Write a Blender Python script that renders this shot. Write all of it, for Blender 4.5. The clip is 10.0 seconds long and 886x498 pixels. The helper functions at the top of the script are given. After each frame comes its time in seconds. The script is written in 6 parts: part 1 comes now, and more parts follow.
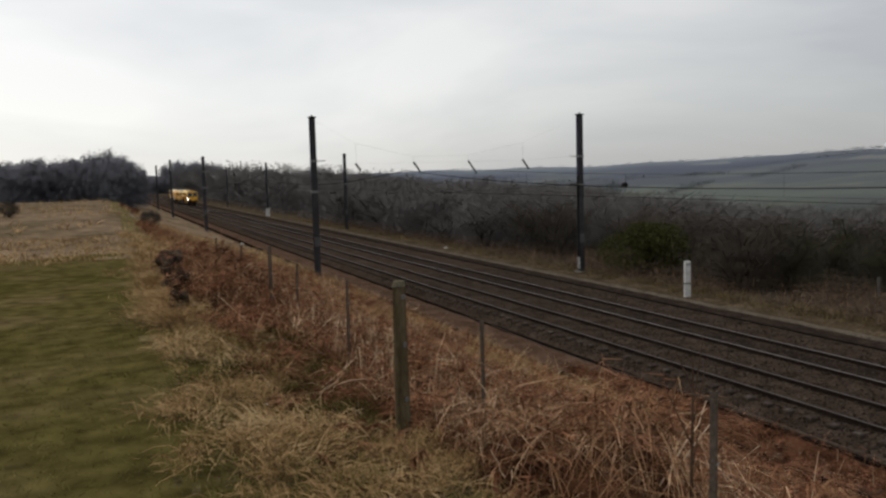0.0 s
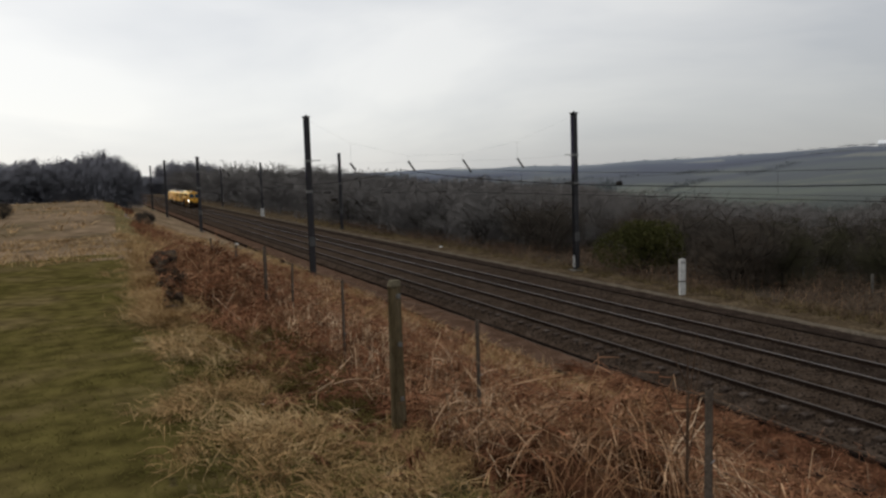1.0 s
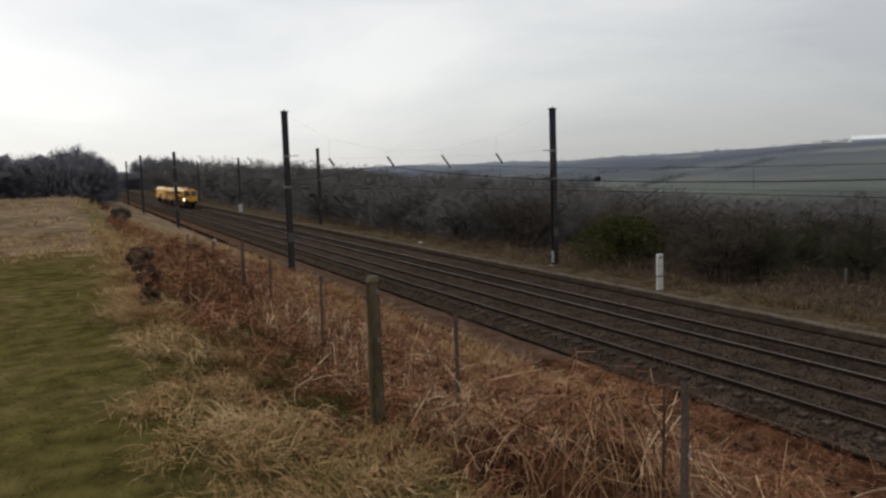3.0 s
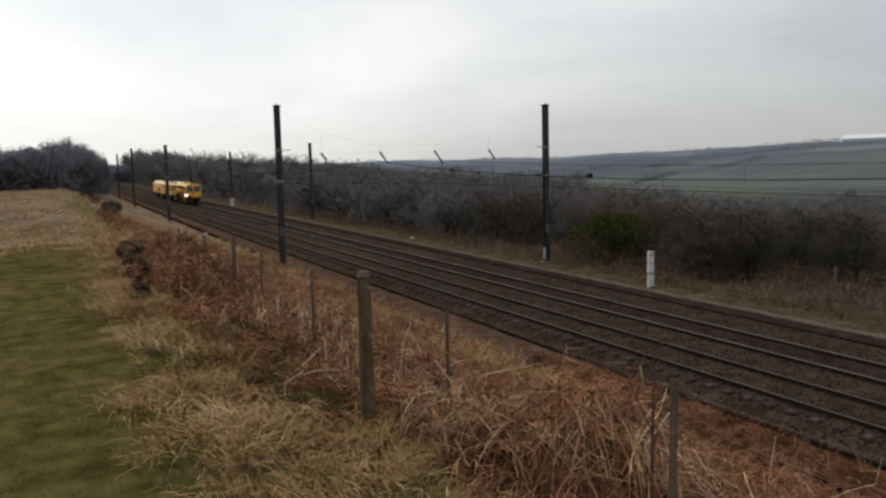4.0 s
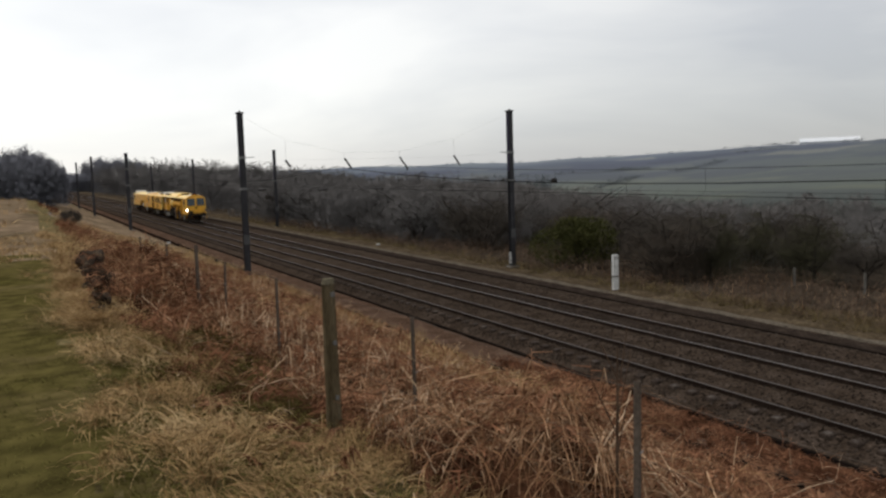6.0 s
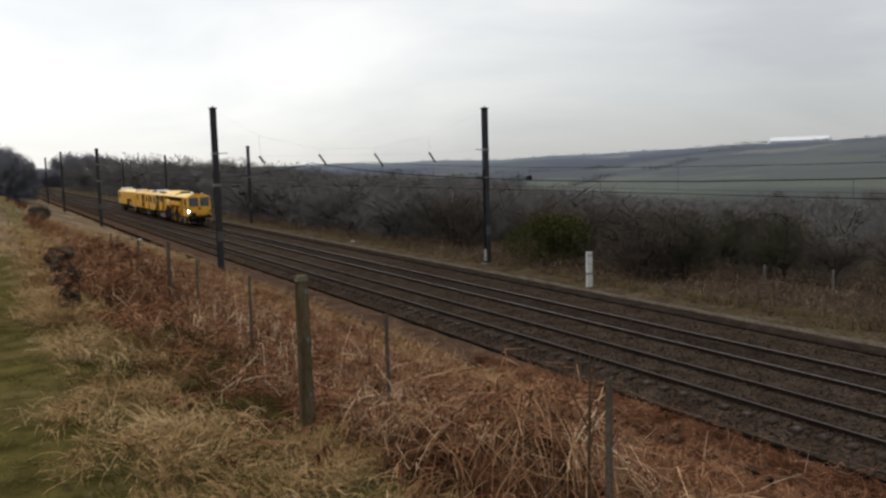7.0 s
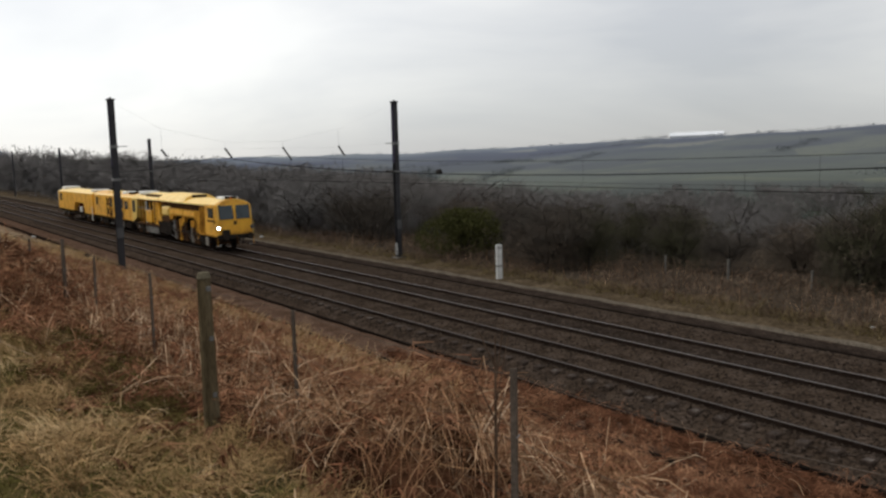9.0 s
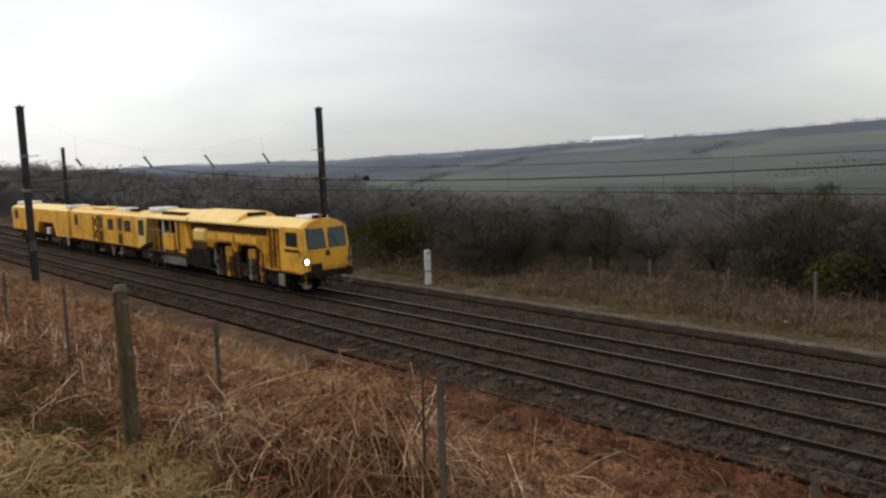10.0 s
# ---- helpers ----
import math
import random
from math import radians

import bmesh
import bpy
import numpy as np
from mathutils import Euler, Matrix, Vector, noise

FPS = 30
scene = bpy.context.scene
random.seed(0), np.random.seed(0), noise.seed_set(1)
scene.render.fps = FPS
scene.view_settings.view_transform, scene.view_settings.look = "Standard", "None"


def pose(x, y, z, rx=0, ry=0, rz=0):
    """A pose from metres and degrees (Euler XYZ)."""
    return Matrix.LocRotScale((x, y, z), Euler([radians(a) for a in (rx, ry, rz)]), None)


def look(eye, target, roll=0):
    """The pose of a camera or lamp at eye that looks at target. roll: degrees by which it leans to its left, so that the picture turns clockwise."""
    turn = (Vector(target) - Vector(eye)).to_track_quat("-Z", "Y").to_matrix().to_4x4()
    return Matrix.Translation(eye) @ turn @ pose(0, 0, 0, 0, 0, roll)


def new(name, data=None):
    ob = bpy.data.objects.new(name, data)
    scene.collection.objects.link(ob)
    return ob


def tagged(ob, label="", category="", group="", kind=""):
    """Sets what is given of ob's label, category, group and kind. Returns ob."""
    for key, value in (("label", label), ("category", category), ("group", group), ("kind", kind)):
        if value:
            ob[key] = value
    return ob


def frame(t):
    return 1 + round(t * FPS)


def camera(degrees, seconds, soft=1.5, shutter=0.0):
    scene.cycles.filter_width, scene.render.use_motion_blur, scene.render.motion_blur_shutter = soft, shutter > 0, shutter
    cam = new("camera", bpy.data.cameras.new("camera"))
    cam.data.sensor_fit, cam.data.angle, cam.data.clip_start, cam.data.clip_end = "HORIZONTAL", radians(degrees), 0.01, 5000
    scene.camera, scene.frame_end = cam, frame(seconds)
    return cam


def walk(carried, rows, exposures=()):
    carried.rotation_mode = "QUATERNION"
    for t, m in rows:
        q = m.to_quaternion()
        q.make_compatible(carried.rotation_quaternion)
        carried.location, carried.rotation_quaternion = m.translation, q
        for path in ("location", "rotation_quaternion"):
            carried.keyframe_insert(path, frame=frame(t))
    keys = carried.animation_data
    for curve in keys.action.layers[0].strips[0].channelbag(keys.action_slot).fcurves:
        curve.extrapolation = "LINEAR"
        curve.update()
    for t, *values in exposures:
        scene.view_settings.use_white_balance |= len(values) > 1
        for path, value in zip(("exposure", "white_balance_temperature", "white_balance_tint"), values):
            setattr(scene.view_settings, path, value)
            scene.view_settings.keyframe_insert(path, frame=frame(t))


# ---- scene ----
# World: y runs along the railway, away from the viewer; x = 0 midway between the two tracks; z = 0 at rail level abreast of the camera.
GRADE = 0.0118          # the line climbs gently as it goes away
EYE = (-17.988, 0.0, 5.788)

cam = camera(59.07, 10.0, soft=2.5)
PATH = [
    (0.0, -17.988, 0.000, 5.788, -23.65, -4.78, 1.57),
    (0.5, -17.987, -0.001, 5.788, -23.90, -5.00, 1.75),
    (1.0, -17.986, -0.001, 5.788, -24.02, -4.85, 1.82),
    (1.5, -17.984, -0.002, 5.788, -24.61, -4.82, 1.71),
    (2.0, -17.983, -0.002, 5.788, -24.77, -4.91, 1.97),
    (2.5, -17.981, -0.003, 5.788, -25.22, -5.15, 2.01),
    (4.0, -17.977, -0.005, 5.788, -26.09, -5.56, 1.34),
    (4.5, -17.974, -0.007, 5.788, -26.70, -6.04, 1.38),
    (5.0, -17.973, -0.007, 5.788, -26.90, -5.36, 1.42),
    (5.5, -17.969, -0.009, 5.788, -27.76, -5.11, 1.68),
    (7.0, -17.957, -0.016, 5.788, -30.40, -5.47, 1.57),
    (7.5, -17.951, -0.019, 5.788, -31.81, -5.35, 1.37),
    (8.0, -17.944, -0.024, 5.788, -33.44, -5.57, 1.27),
    (8.5, -17.935, -0.030, 5.788, -35.67, -5.74, 1.70),
    (9.0, -17.930, -0.034, 5.788, -36.90, -6.10, 1.60),
    (9.5, -17.922, -0.040, 5.788, -38.90, -5.82, 1.90),
    (10.0, -17.909, -0.051, 5.788, -42.20, -5.86, 2.28),
]
walk(cam, [(t, pose(x, y, z, 90 + pitch, roll, yaw)) for t, x, y, z, yaw, pitch, roll in PATH],
     [(0.0, -0.05), (2.5, -0.02), (5.0, 0.15), (7.5, 0.18), (9.0, 0.2), (10.0, 0.25)])

# ---- sky and light: high overcast, brighter towards the far end of the line ----
world = bpy.data.worlds.new("overcast")
scene.world = world
world.use_nodes = True
wn, wl = world.node_tree.nodes, world.node_tree.links
wn.clear()


def wnode(kind, **values):
    n = wn.new(kind)
    for k, v in values.items():
        n.inputs[k].default_value = v
    return n


sky = wn.new("ShaderNodeTexSky")
sky.sky_type, sky.sun_disc = "NISHITA", False
sky.sun_elevation, sky.sun_rotation = radians(38), radians(-25)
coord = wn.new("ShaderNodeTexCoord")
flat = wnode("ShaderNodeMapping", Scale=(1.6, 1.6, 6.0))
wl.new(coord.outputs["Generated"], flat.inputs["Vector"])
clouds = wnode("ShaderNodeTexNoise", Scale=1.1, Detail=5.0, Roughness=0.5, Distortion=0.4)
wl.new(flat.outputs["Vector"], clouds.inputs["Vector"])
ramp = wn.new("ShaderNodeValToRGB")
ramp.color_ramp.elements[0].position, ramp.color_ramp.elements[0].color = 0.36, (0.68, 0.69, 0.71, 1)
ramp.color_ramp.elements[1].position, ramp.color_ramp.elements[1].color = 0.64, (0.93, 0.92, 0.895, 1)
wl.new(clouds.outputs["Fac"], ramp.inputs["Fac"])
# the side where the hidden sun stands is brighter
side = wn.new("ShaderNodeVectorMath")
side.operation = "DOT_PRODUCT"
side.inputs[1].default_value = (-0.42, 0.80, 0.42)
wl.new(coord.outputs["Generated"], side.inputs[0])
lift = wnode("ShaderNodeMapRange")
lift.inputs["From Min"].default_value, lift.inputs["From Max"].default_value = 0.10, 0.95
lift.inputs["To Min"].default_value, lift.inputs["To Max"].default_value = 0.79, 1.10
wl.new(side.outputs["Value"], lift.inputs["Value"])
low = wn.new("ShaderNodeVectorMath")
low.operation = "DOT_PRODUCT"
low.inputs[1].default_value = (0.75, 0.66, -1.0)
wl.new(coord.outputs["Generated"], low.inputs[0])
dim = wnode("ShaderNodeMapRange")
dim.inputs["From Min"].default_value, dim.inputs["From Max"].default_value = 0.76, 1.02
dim.inputs["To Min"].default_value, dim.inputs["To Max"].default_value = 1.0, 0.72
wl.new(low.outputs["Value"], dim.inputs["Value"])
shade = wn.new("ShaderNodeMath")
shade.operation = "MULTIPLY"
wl.new(lift.outputs["Result"], shade.inputs[0])
wl.new(dim.outputs["Result"], shade.inputs[1])
mul = wn.new("ShaderNodeVectorMath")
mul.operation = "SCALE"
wl.new(ramp.outputs["Color"], mul.inputs[0])
wl.new(shade.outputs["Value"], mul.inputs["Scale"])
back = wnode("ShaderNodeBackground", Strength=0.88)
wl.new(mul.outputs["Vector"], back.inputs["Color"])
blue = wnode("ShaderNodeBackground", Strength=0.015)
wl.new(sky.outputs["Color"], blue.inputs["Color"])
both = wn.new("ShaderNodeAddShader")
wl.new(back.outputs["Background"], both.inputs[0])
wl.new(blue.outputs["Background"], both.inputs[1])
out = wn.new("ShaderNodeOutputWorld")
wl.new(both.outputs["Shader"], out.inputs["Surface"])

sun = new("sun", bpy.data.lights.new("sun", "SUN"))
sun.data.energy, sun.data.angle, sun.data.color = 1.0, radians(40), (1.0, 0.97, 0.92)
sun.matrix_world = look((0, 0, 60), (0 + 0.42 * 60, -0.80 * 60, 60 - 0.75 * 60))


# ---- materials ----
def mat(name, *colours, scale=4.0, rough=0.9, bump=0.0, metal=0.0, space="world", fine=0.0, spread=(0.3, 0.7), stretch=None, island=0.0, spec=0.0, brush=0.0):
    """Colours mixed by two scales of noise; island: how far each loose piece differs in brightness;
    brush: how far fine blades and twigs, each rounder than its strip, take the light evenly from above."""
    m = bpy.data.materials.new(name)
    m.use_nodes = True
    nodes, links = m.node_tree.nodes, m.node_tree.links
    bsdf = nodes["Principled BSDF"]
    bsdf.inputs["Roughness"].default_value, bsdf.inputs["Metallic"].default_value = rough, metal
    bsdf.inputs["Specular IOR Level"].default_value = spec
    if space == "world":
        src = nodes.new("ShaderNodeNewGeometry").outputs["Position"]
    else:
        src = nodes.new("ShaderNodeTexCoord").outputs["Object"]
    if stretch:
        mp = nodes.new("ShaderNodeMapping")
        mp.inputs["Scale"].default_value = stretch
        links.new(src, mp.inputs["Vector"])
        src = mp.outputs["Vector"]
    n1 = nodes.new("ShaderNodeTexNoise")
    n1.inputs["Scale"].default_value, n1.inputs["Detail"].default_value, n1.inputs["Roughness"].default_value = scale, 6.0, 0.62
    links.new(src, n1.inputs["Vector"])
    cr = nodes.new("ShaderNodeValToRGB")
    el = cr.color_ramp.elements
    lo, hi = spread
    steps = max(1, len(colours) - 1)
    for i, c in enumerate(colours):
        pos = lo + (hi - lo) * i / steps
        e = el[i] if i < 2 else el.new(pos)
        e.position, e.color = pos, (*c, 1)
    if len(colours) == 1:
        el[1].color = (*[v * 0.8 for v in colours[0]], 1)
        el[1].position = hi
    links.new(n1.outputs["Fac"], cr.inputs["Fac"])
    col = cr.outputs["Color"]
    if fine:
        n2 = nodes.new("ShaderNodeTexNoise")
        n2.inputs["Scale"].default_value, n2.inputs["Detail"].default_value = scale * 9, 4.0
        links.new(src, n2.inputs["Vector"])
        mr = nodes.new("ShaderNodeMapRange")
        mr.inputs["From Min"].default_value, mr.inputs["From Max"].default_value = 0.3, 0.7
        mr.inputs["To Min"].default_value, mr.inputs["To Max"].default_value = 1 - fine, 1 + fine
        links.new(n2.outputs["Fac"], mr.inputs["Value"])
        sc = nodes.new("ShaderNodeVectorMath")
        sc.operation = "SCALE"
        links.new(col, sc.inputs[0])
        links.new(mr.outputs["Result"], sc.inputs["Scale"])
        col = sc.outputs["Vector"]
    if island:
        gi = nodes.new("ShaderNodeNewGeometry")
        mr = nodes.new("ShaderNodeMapRange")
        mr.inputs["To Min"].default_value, mr.inputs["To Max"].default_value = 1 - island, 1 + island
        links.new(gi.outputs["Random Per Island"], mr.inputs["Value"])
        sc = nodes.new("ShaderNodeVectorMath")
        sc.operation = "SCALE"
        links.new(col, sc.inputs[0])
        links.new(mr.outputs["Result"], sc.inputs["Scale"])
        col = sc.outputs["Vector"]
    links.new(col, bsdf.inputs["Base Color"])
    if brush:
        own = nodes.new("ShaderNodeNewGeometry")
        even = nodes.new("ShaderNodeMix")
        even.data_type = "VECTOR"
        even.inputs["Factor"].default_value = brush
        links.new(own.outputs["Normal"], even.inputs["A"])
        even.inputs["B"].default_value = (-0.3, -0.2, 0.93)
        unit = nodes.new("ShaderNodeVectorMath")
        unit.operation = "NORMALIZE"
        links.new(even.outputs["Result"], unit.inputs[0])
        links.new(unit.outputs["Vector"], bsdf.inputs["Normal"])
    if bump:
        bp = nodes.new("ShaderNodeBump")
        bp.inputs["Strength"].default_value, bp.inputs["Distance"].default_value = bump, 0.02
        links.new(n1.outputs["Fac"], bp.inputs["Height"])
        links.new(bp.outputs["Normal"], bsdf.inputs["Normal"])
    return m


def glow(name, colour, strength):
    m = bpy.data.materials.new(name)
    m.use_nodes = True
    b = m.node_tree.nodes["Principled BSDF"]
    b.inputs["Base Color"].default_value = (*colour, 1)
    b.inputs["Emission Color"].default_value, b.inputs["Emission Strength"].default_value = (*colour, 1), strength
    return m


BALLAST = mat("ballast", (0.028, 0.0195, 0.0138), (0.047, 0.034, 0.025), (0.070, 0.052, 0.040), scale=1.2, fine=0.6, bump=0.8)
BALLAST_DARK = mat("oily_ballast", (0.016, 0.012, 0.010), (0.031, 0.023, 0.018), (0.048, 0.036, 0.028), scale=1.4, fine=0.6, bump=0.8)
RAIL_SIDE = mat("rusty_rail_side", (0.019, 0.013, 0.010), (0.034, 0.024, 0.018), scale=3, rough=0.9)
RAIL_POLISHED = mat("polished_rail_head", (0.15, 0.130, 0.115), (0.085, 0.072, 0.064), scale=2, rough=0.42, metal=0.7, stretch=(6, 0.3, 6), spec=0.3)
RAIL_HEAD = mat("worn_rail_head", (0.070, 0.056, 0.046), (0.036, 0.029, 0.024), scale=2, rough=0.55, metal=0.35, stretch=(6, 0.3, 6), spec=0.3)
CONCRETE_OLD = mat("weathered_concrete", (0.10, 0.092, 0.08), (0.17, 0.158, 0.138), scale=2.5, fine=0.3, bump=0.4)
STEEL_DARK = mat("dark_painted_steel", (0.016, 0.016, 0.019), (0.034, 0.033, 0.036), scale=2.2, rough=0.6, fine=0.3, spec=0.3)
STEEL_GREY = mat("galvanised_steel", (0.13, 0.13, 0.13), (0.22, 0.22, 0.21), scale=6, rough=0.55, metal=0.5, spec=0.3)
INSULATOR = mat("brown_glazed_insulator", (0.012, 0.010, 0.010), (0.03, 0.024, 0.02), scale=20, rough=0.35, spec=0.3)
WIRE = mat("weathered_copper_wire", (0.010, 0.010, 0.010), (0.020, 0.019, 0.018), scale=3, rough=0.7)
WIRE_FAINT = mat("grey_copper_wire", (0.42, 0.42, 0.42), (0.52, 0.52, 0.52), scale=3, rough=0.7)
WHITE_PAINT = mat("weathered_white_paint", (0.42, 0.42, 0.40), (0.66, 0.66, 0.64), scale=5, fine=0.2, rough=0.7)


# ---- helpers of this place ----
def part(name, bm, material, parent=None, label=""):
    """Links a bmesh as one mesh object under a thing."""
    me = bpy.data.meshes.new(name)
    bm.to_mesh(me)
    bm.free()
    me.materials.append(material)
    ob = new(name, me)
    if parent is not None:
        ob.parent = parent
    if label:
        ob["label"] = label
    return ob


def thing(name, x=0, y=0, z=0, rz=0, label="", category="", group="", kind=""):
    ob = new(name)
    ob.empty_display_size = 0.2
    ob.matrix_basis = pose(x, y, z, 0, 0, rz)
    return tagged(ob, label, category, group, kind)


def mesh_ob(name, verts, faces, material, parent=None, smooth=False):
    me = bpy.data.meshes.new(name)
    me.from_pydata([tuple(v) for v in verts] if not isinstance(verts, np.ndarray) else verts.tolist(), [], faces if isinstance(faces, list) else faces.tolist())
    if smooth:
        me.polygons.foreach_set("use_smooth", [True] * len(me.polygons))
    me.materials.append(material)
    ob = new(name, me)
    if parent is not None:
        ob.parent = parent
    return ob


def box(bm, x0, x1, y0, y1, z0, z1, bevel=0.0):
    r = bmesh.ops.create_cube(bm, size=1.0, matrix=Matrix.Translation(((x0 + x1) / 2, (y0 + y1) / 2, (z0 + z1) / 2)) @ Matrix.Diagonal((abs(x1 - x0), abs(y1 - y0), abs(z1 - z0), 1)))
    if bevel:
        edges = list({e for v in r["verts"] for e in v.link_edges})
        bmesh.ops.bevel(bm, geom=edges, offset=bevel, segments=1, affect="EDGES")
    return bm


def rod(bm, a, b, r, seg=8, r2=None):
    a, b = Vector(a), Vector(b)
    d = b - a
    m = Matrix.Translation((a + b) / 2) @ d.to_track_quat("Z", "Y").to_matrix().to_4x4()
    bmesh.ops.create_cone(bm, cap_ends=True, segments=seg, radius1=r, radius2=r if r2 is None else r2, depth=d.length, matrix=m)
    return bm


def prism(bm, outline, a0, a1, axis="x"):
    """A closed outline of 2D points, pushed from a0 to a1 along an axis; for x the points are (y, z), for y (x, z), for z (x, y)."""
    put = {"x": lambda a, p: (a, p[0], p[1]), "y": lambda a, p: (p[0], a, p[1]), "z": lambda a, p: (p[0], p[1], a)}[axis]
    lo = [bm.verts.new(put(a0, p)) for p in outline]
    hi = [bm.verts.new(put(a1, p)) for p in outline]
    n = len(outline)
    fs = [bm.faces.new(lo), bm.faces.new(hi[::-1])]
    for i in range(n):
        fs.append(bm.faces.new((lo[(i + 1) % n], lo[i], hi[i], hi[(i + 1) % n])))
    bmesh.ops.recalc_face_normals(bm, faces=fs)
    return bm


def smoothstep(a, b, x):
    t = np.clip((x - a) / (b - a), 0, 1)
    return t * t * (3 - 2 * t)


def wob(x, y, f, seed=0.0):
    """Cheap smooth unevenness between about -1 and 1."""
    return (np.sin(x * f + seed) * np.cos(y * f * 1.17 + seed * 2.1) + 0.6 * np.sin(x * f * 2.3 - y * f * 1.9 + seed * 3.7) + 0.3 * np.sin(y * f * 4.1 + x * f * 3.3 + seed)) / 1.9


AZ = np.radians([-60, -10, 0, 10, 20, 32, 44, 52, 57, 63, 70, 90, 130])
CREST = np.radians([0.6, 0.7, 0.8, 0.9, 1.08, 1.10, 1.30, 1.60, 1.58, 1.80, 2.12, 2.5, 2.0])


def crest_far(az):
    """Distance of the skyline ridge: it draws nearer towards the right of the valley."""
    return np.interp(az, np.radians([22, 42, 56]), [2500.0, 2250.0, 1500.0])


def ground_z(x, y):
    x, y = np.asarray(x, float), np.asarray(y, float)
    line = GRADE * np.clip(y, -80, 420)
    # embankment on the viewer's side, up to the field
    up = np.interp(-x, [5.4, 7, 9, 11, 13, 14.5, 15.3, 16.0, 17.3], [0.02, 0.16, 0.285, 0.43, 0.60, 0.755, 0.85, 0.925, 1.0])
    field = 4.22 + 0.10 * wob(x, y, 0.11, 1.0) * smoothstep(4, 20, np.hypot(x + 18, y)) + 0.006 * np.clip(y - 40, 0, 300)
    left = (line - 0.55) * (1 - up) + field * up + 0.14 * wob(x, y, 0.8, 2.0) * smoothstep(-7, -10, x) * smoothstep(-18, -16, x)
    # cess, verge and the fall into the valley on the far side
    away = smoothstep(9.5, 40, x)
    deep = smoothstep(30, 170, x)
    right = (line - 0.42) * (1 - smoothstep(40, 160, x)) - 2.1 * away - 10.0 * deep + 0.10 * wob(x, y, 0.5, 5.0) * smoothstep(6.5, 8, x)
    z = np.where(x < 0, left, right)
    bed = smoothstep(-6.0, -5.2, x) * smoothstep(7.0, 5.6, x)
    z = z * (1 - bed) + (line - 0.85) * bed
    # far hills
    dx, dy = x - EYE[0], y
    r, az = np.hypot(dx, dy), np.arctan2(dx, dy)
    rc = crest_far(az)
    top = EYE[2] + rc * np.tan(np.interp(az, AZ, CREST)) - 5.5 - 3.5 * smoothstep(0.85, 0.6, az) + 5 * wob(az * 300, az * 170, 0.11, 3.0) * 0.5
    rise = smoothstep(330, rc, r) * smoothstep(0.02, 0.22, az)
    over = smoothstep(rc, rc + 900, r)
    z = z * (1 - rise) + (top * (1 - 0.5 * over) + 4 * wob(x, y, 0.008, 1.0) * (1 - smoothstep(0.8 * rc, rc - 20, r))) * rise
    return z


def gz(x, y):
    return float(ground_z(x, y))
# ---- ground ----
LAWN = mat("short_grass", (0.058, 0.051, 0.014), (0.084, 0.068, 0.023), (0.130, 0.096, 0.048), scale=0.45, fine=0.45, bump=0.5)
STRAW = mat("dead_grass", (0.080, 0.064, 0.026), (0.130, 0.102, 0.048), (0.19, 0.148, 0.075), scale=1.4, fine=0.5, bump=0.5)
LITTER = mat("bracken_litter", (0.016, 0.007, 0.004), (0.060, 0.027, 0.015), (0.14, 0.066, 0.036), scale=1.6, fine=0.6, bump=0.8)
ROUGH_FIELD = mat("rough_pasture", (0.088, 0.074, 0.038), (0.162, 0.116, 0.075), (0.27, 0.195, 0.128), scale=0.15, fine=0.4, stretch=(1.0, 0.5, 1))
VERGE = mat("trackside_grass", (0.042, 0.031, 0.019), (0.072, 0.053, 0.033), (0.10, 0.076, 0.048), scale=0.7, fine=0.5, bump=0.5)
SCRUB_FLOOR = mat("scrub_floor", (0.034, 0.027, 0.020), (0.066, 0.051, 0.037), scale=0.5, fine=0.5)
GRAVEL = mat("grey_gravel_path", (0.125, 0.122, 0.120), (0.19, 0.184, 0.178), scale=1.5, fine=0.4)
FAR_FIELDS = bpy.data.materials.new("hazy_far_fields")
FAR_FIELDS.use_nodes = True
fn, fl = FAR_FIELDS.node_tree.nodes, FAR_FIELDS.node_tree.links
pos = fn.new("ShaderNodeNewGeometry")
mp = fn.new("ShaderNodeMapping")
mp.inputs["Scale"].default_value, mp.inputs["Rotation"].default_value = (0.0060, 0.0085, 0.0), (0, 0, 0.5)
fl.new(pos.outputs["Position"], mp.inputs["Vector"])
plots = fn.new("ShaderNodeTexVoronoi")
plots.inputs["Scale"].default_value = 1.0
fl.new(mp.outputs["Vector"], plots.inputs["Vector"])
tone = fn.new("ShaderNodeSeparateColor")
fl.new(plots.outputs["Color"], tone.inputs["Color"])
# plot tones already greyed and blued for haze
fr = fn.new("ShaderNodeValToRGB")
for k, (p, c) in enumerate(((0.0, (0.110, 0.124, 0.126)), (0.4, (0.118, 0.134, 0.132)), (0.7, (0.130, 0.145, 0.134)), (1.0, (0.170, 0.182, 0.156)))):
    e = fr.color_ramp.elements[k] if k < 2 else fr.color_ramp.elements.new(p)
    e.position, e.color = p, (*c, 1)
fl.new(tone.outputs["Red"], fr.inputs["Fac"])
edge = fn.new("ShaderNodeTexVoronoi")
edge.feature = "DISTANCE_TO_EDGE"
fl.new(mp.outputs["Vector"], edge.inputs["Vector"])
em = fn.new("ShaderNodeMapRange")
em.inputs["From Max"].default_value = 0.022
fl.new(edge.outputs["Distance"], em.inputs["Value"])
woods = fn.new("ShaderNodeTexNoise")
woods.inputs["Scale"].default_value, woods.inputs["Detail"].default_value = 0.006, 7.0
fl.new(pos.outputs["Position"], woods.inputs["Vector"])
wm = fn.new("ShaderNodeMapRange")
wm.inputs["From Min"].default_value, wm.inputs["From Max"].default_value = 0.56, 0.47
fl.new(woods.outputs["Fac"], wm.inputs["Value"])
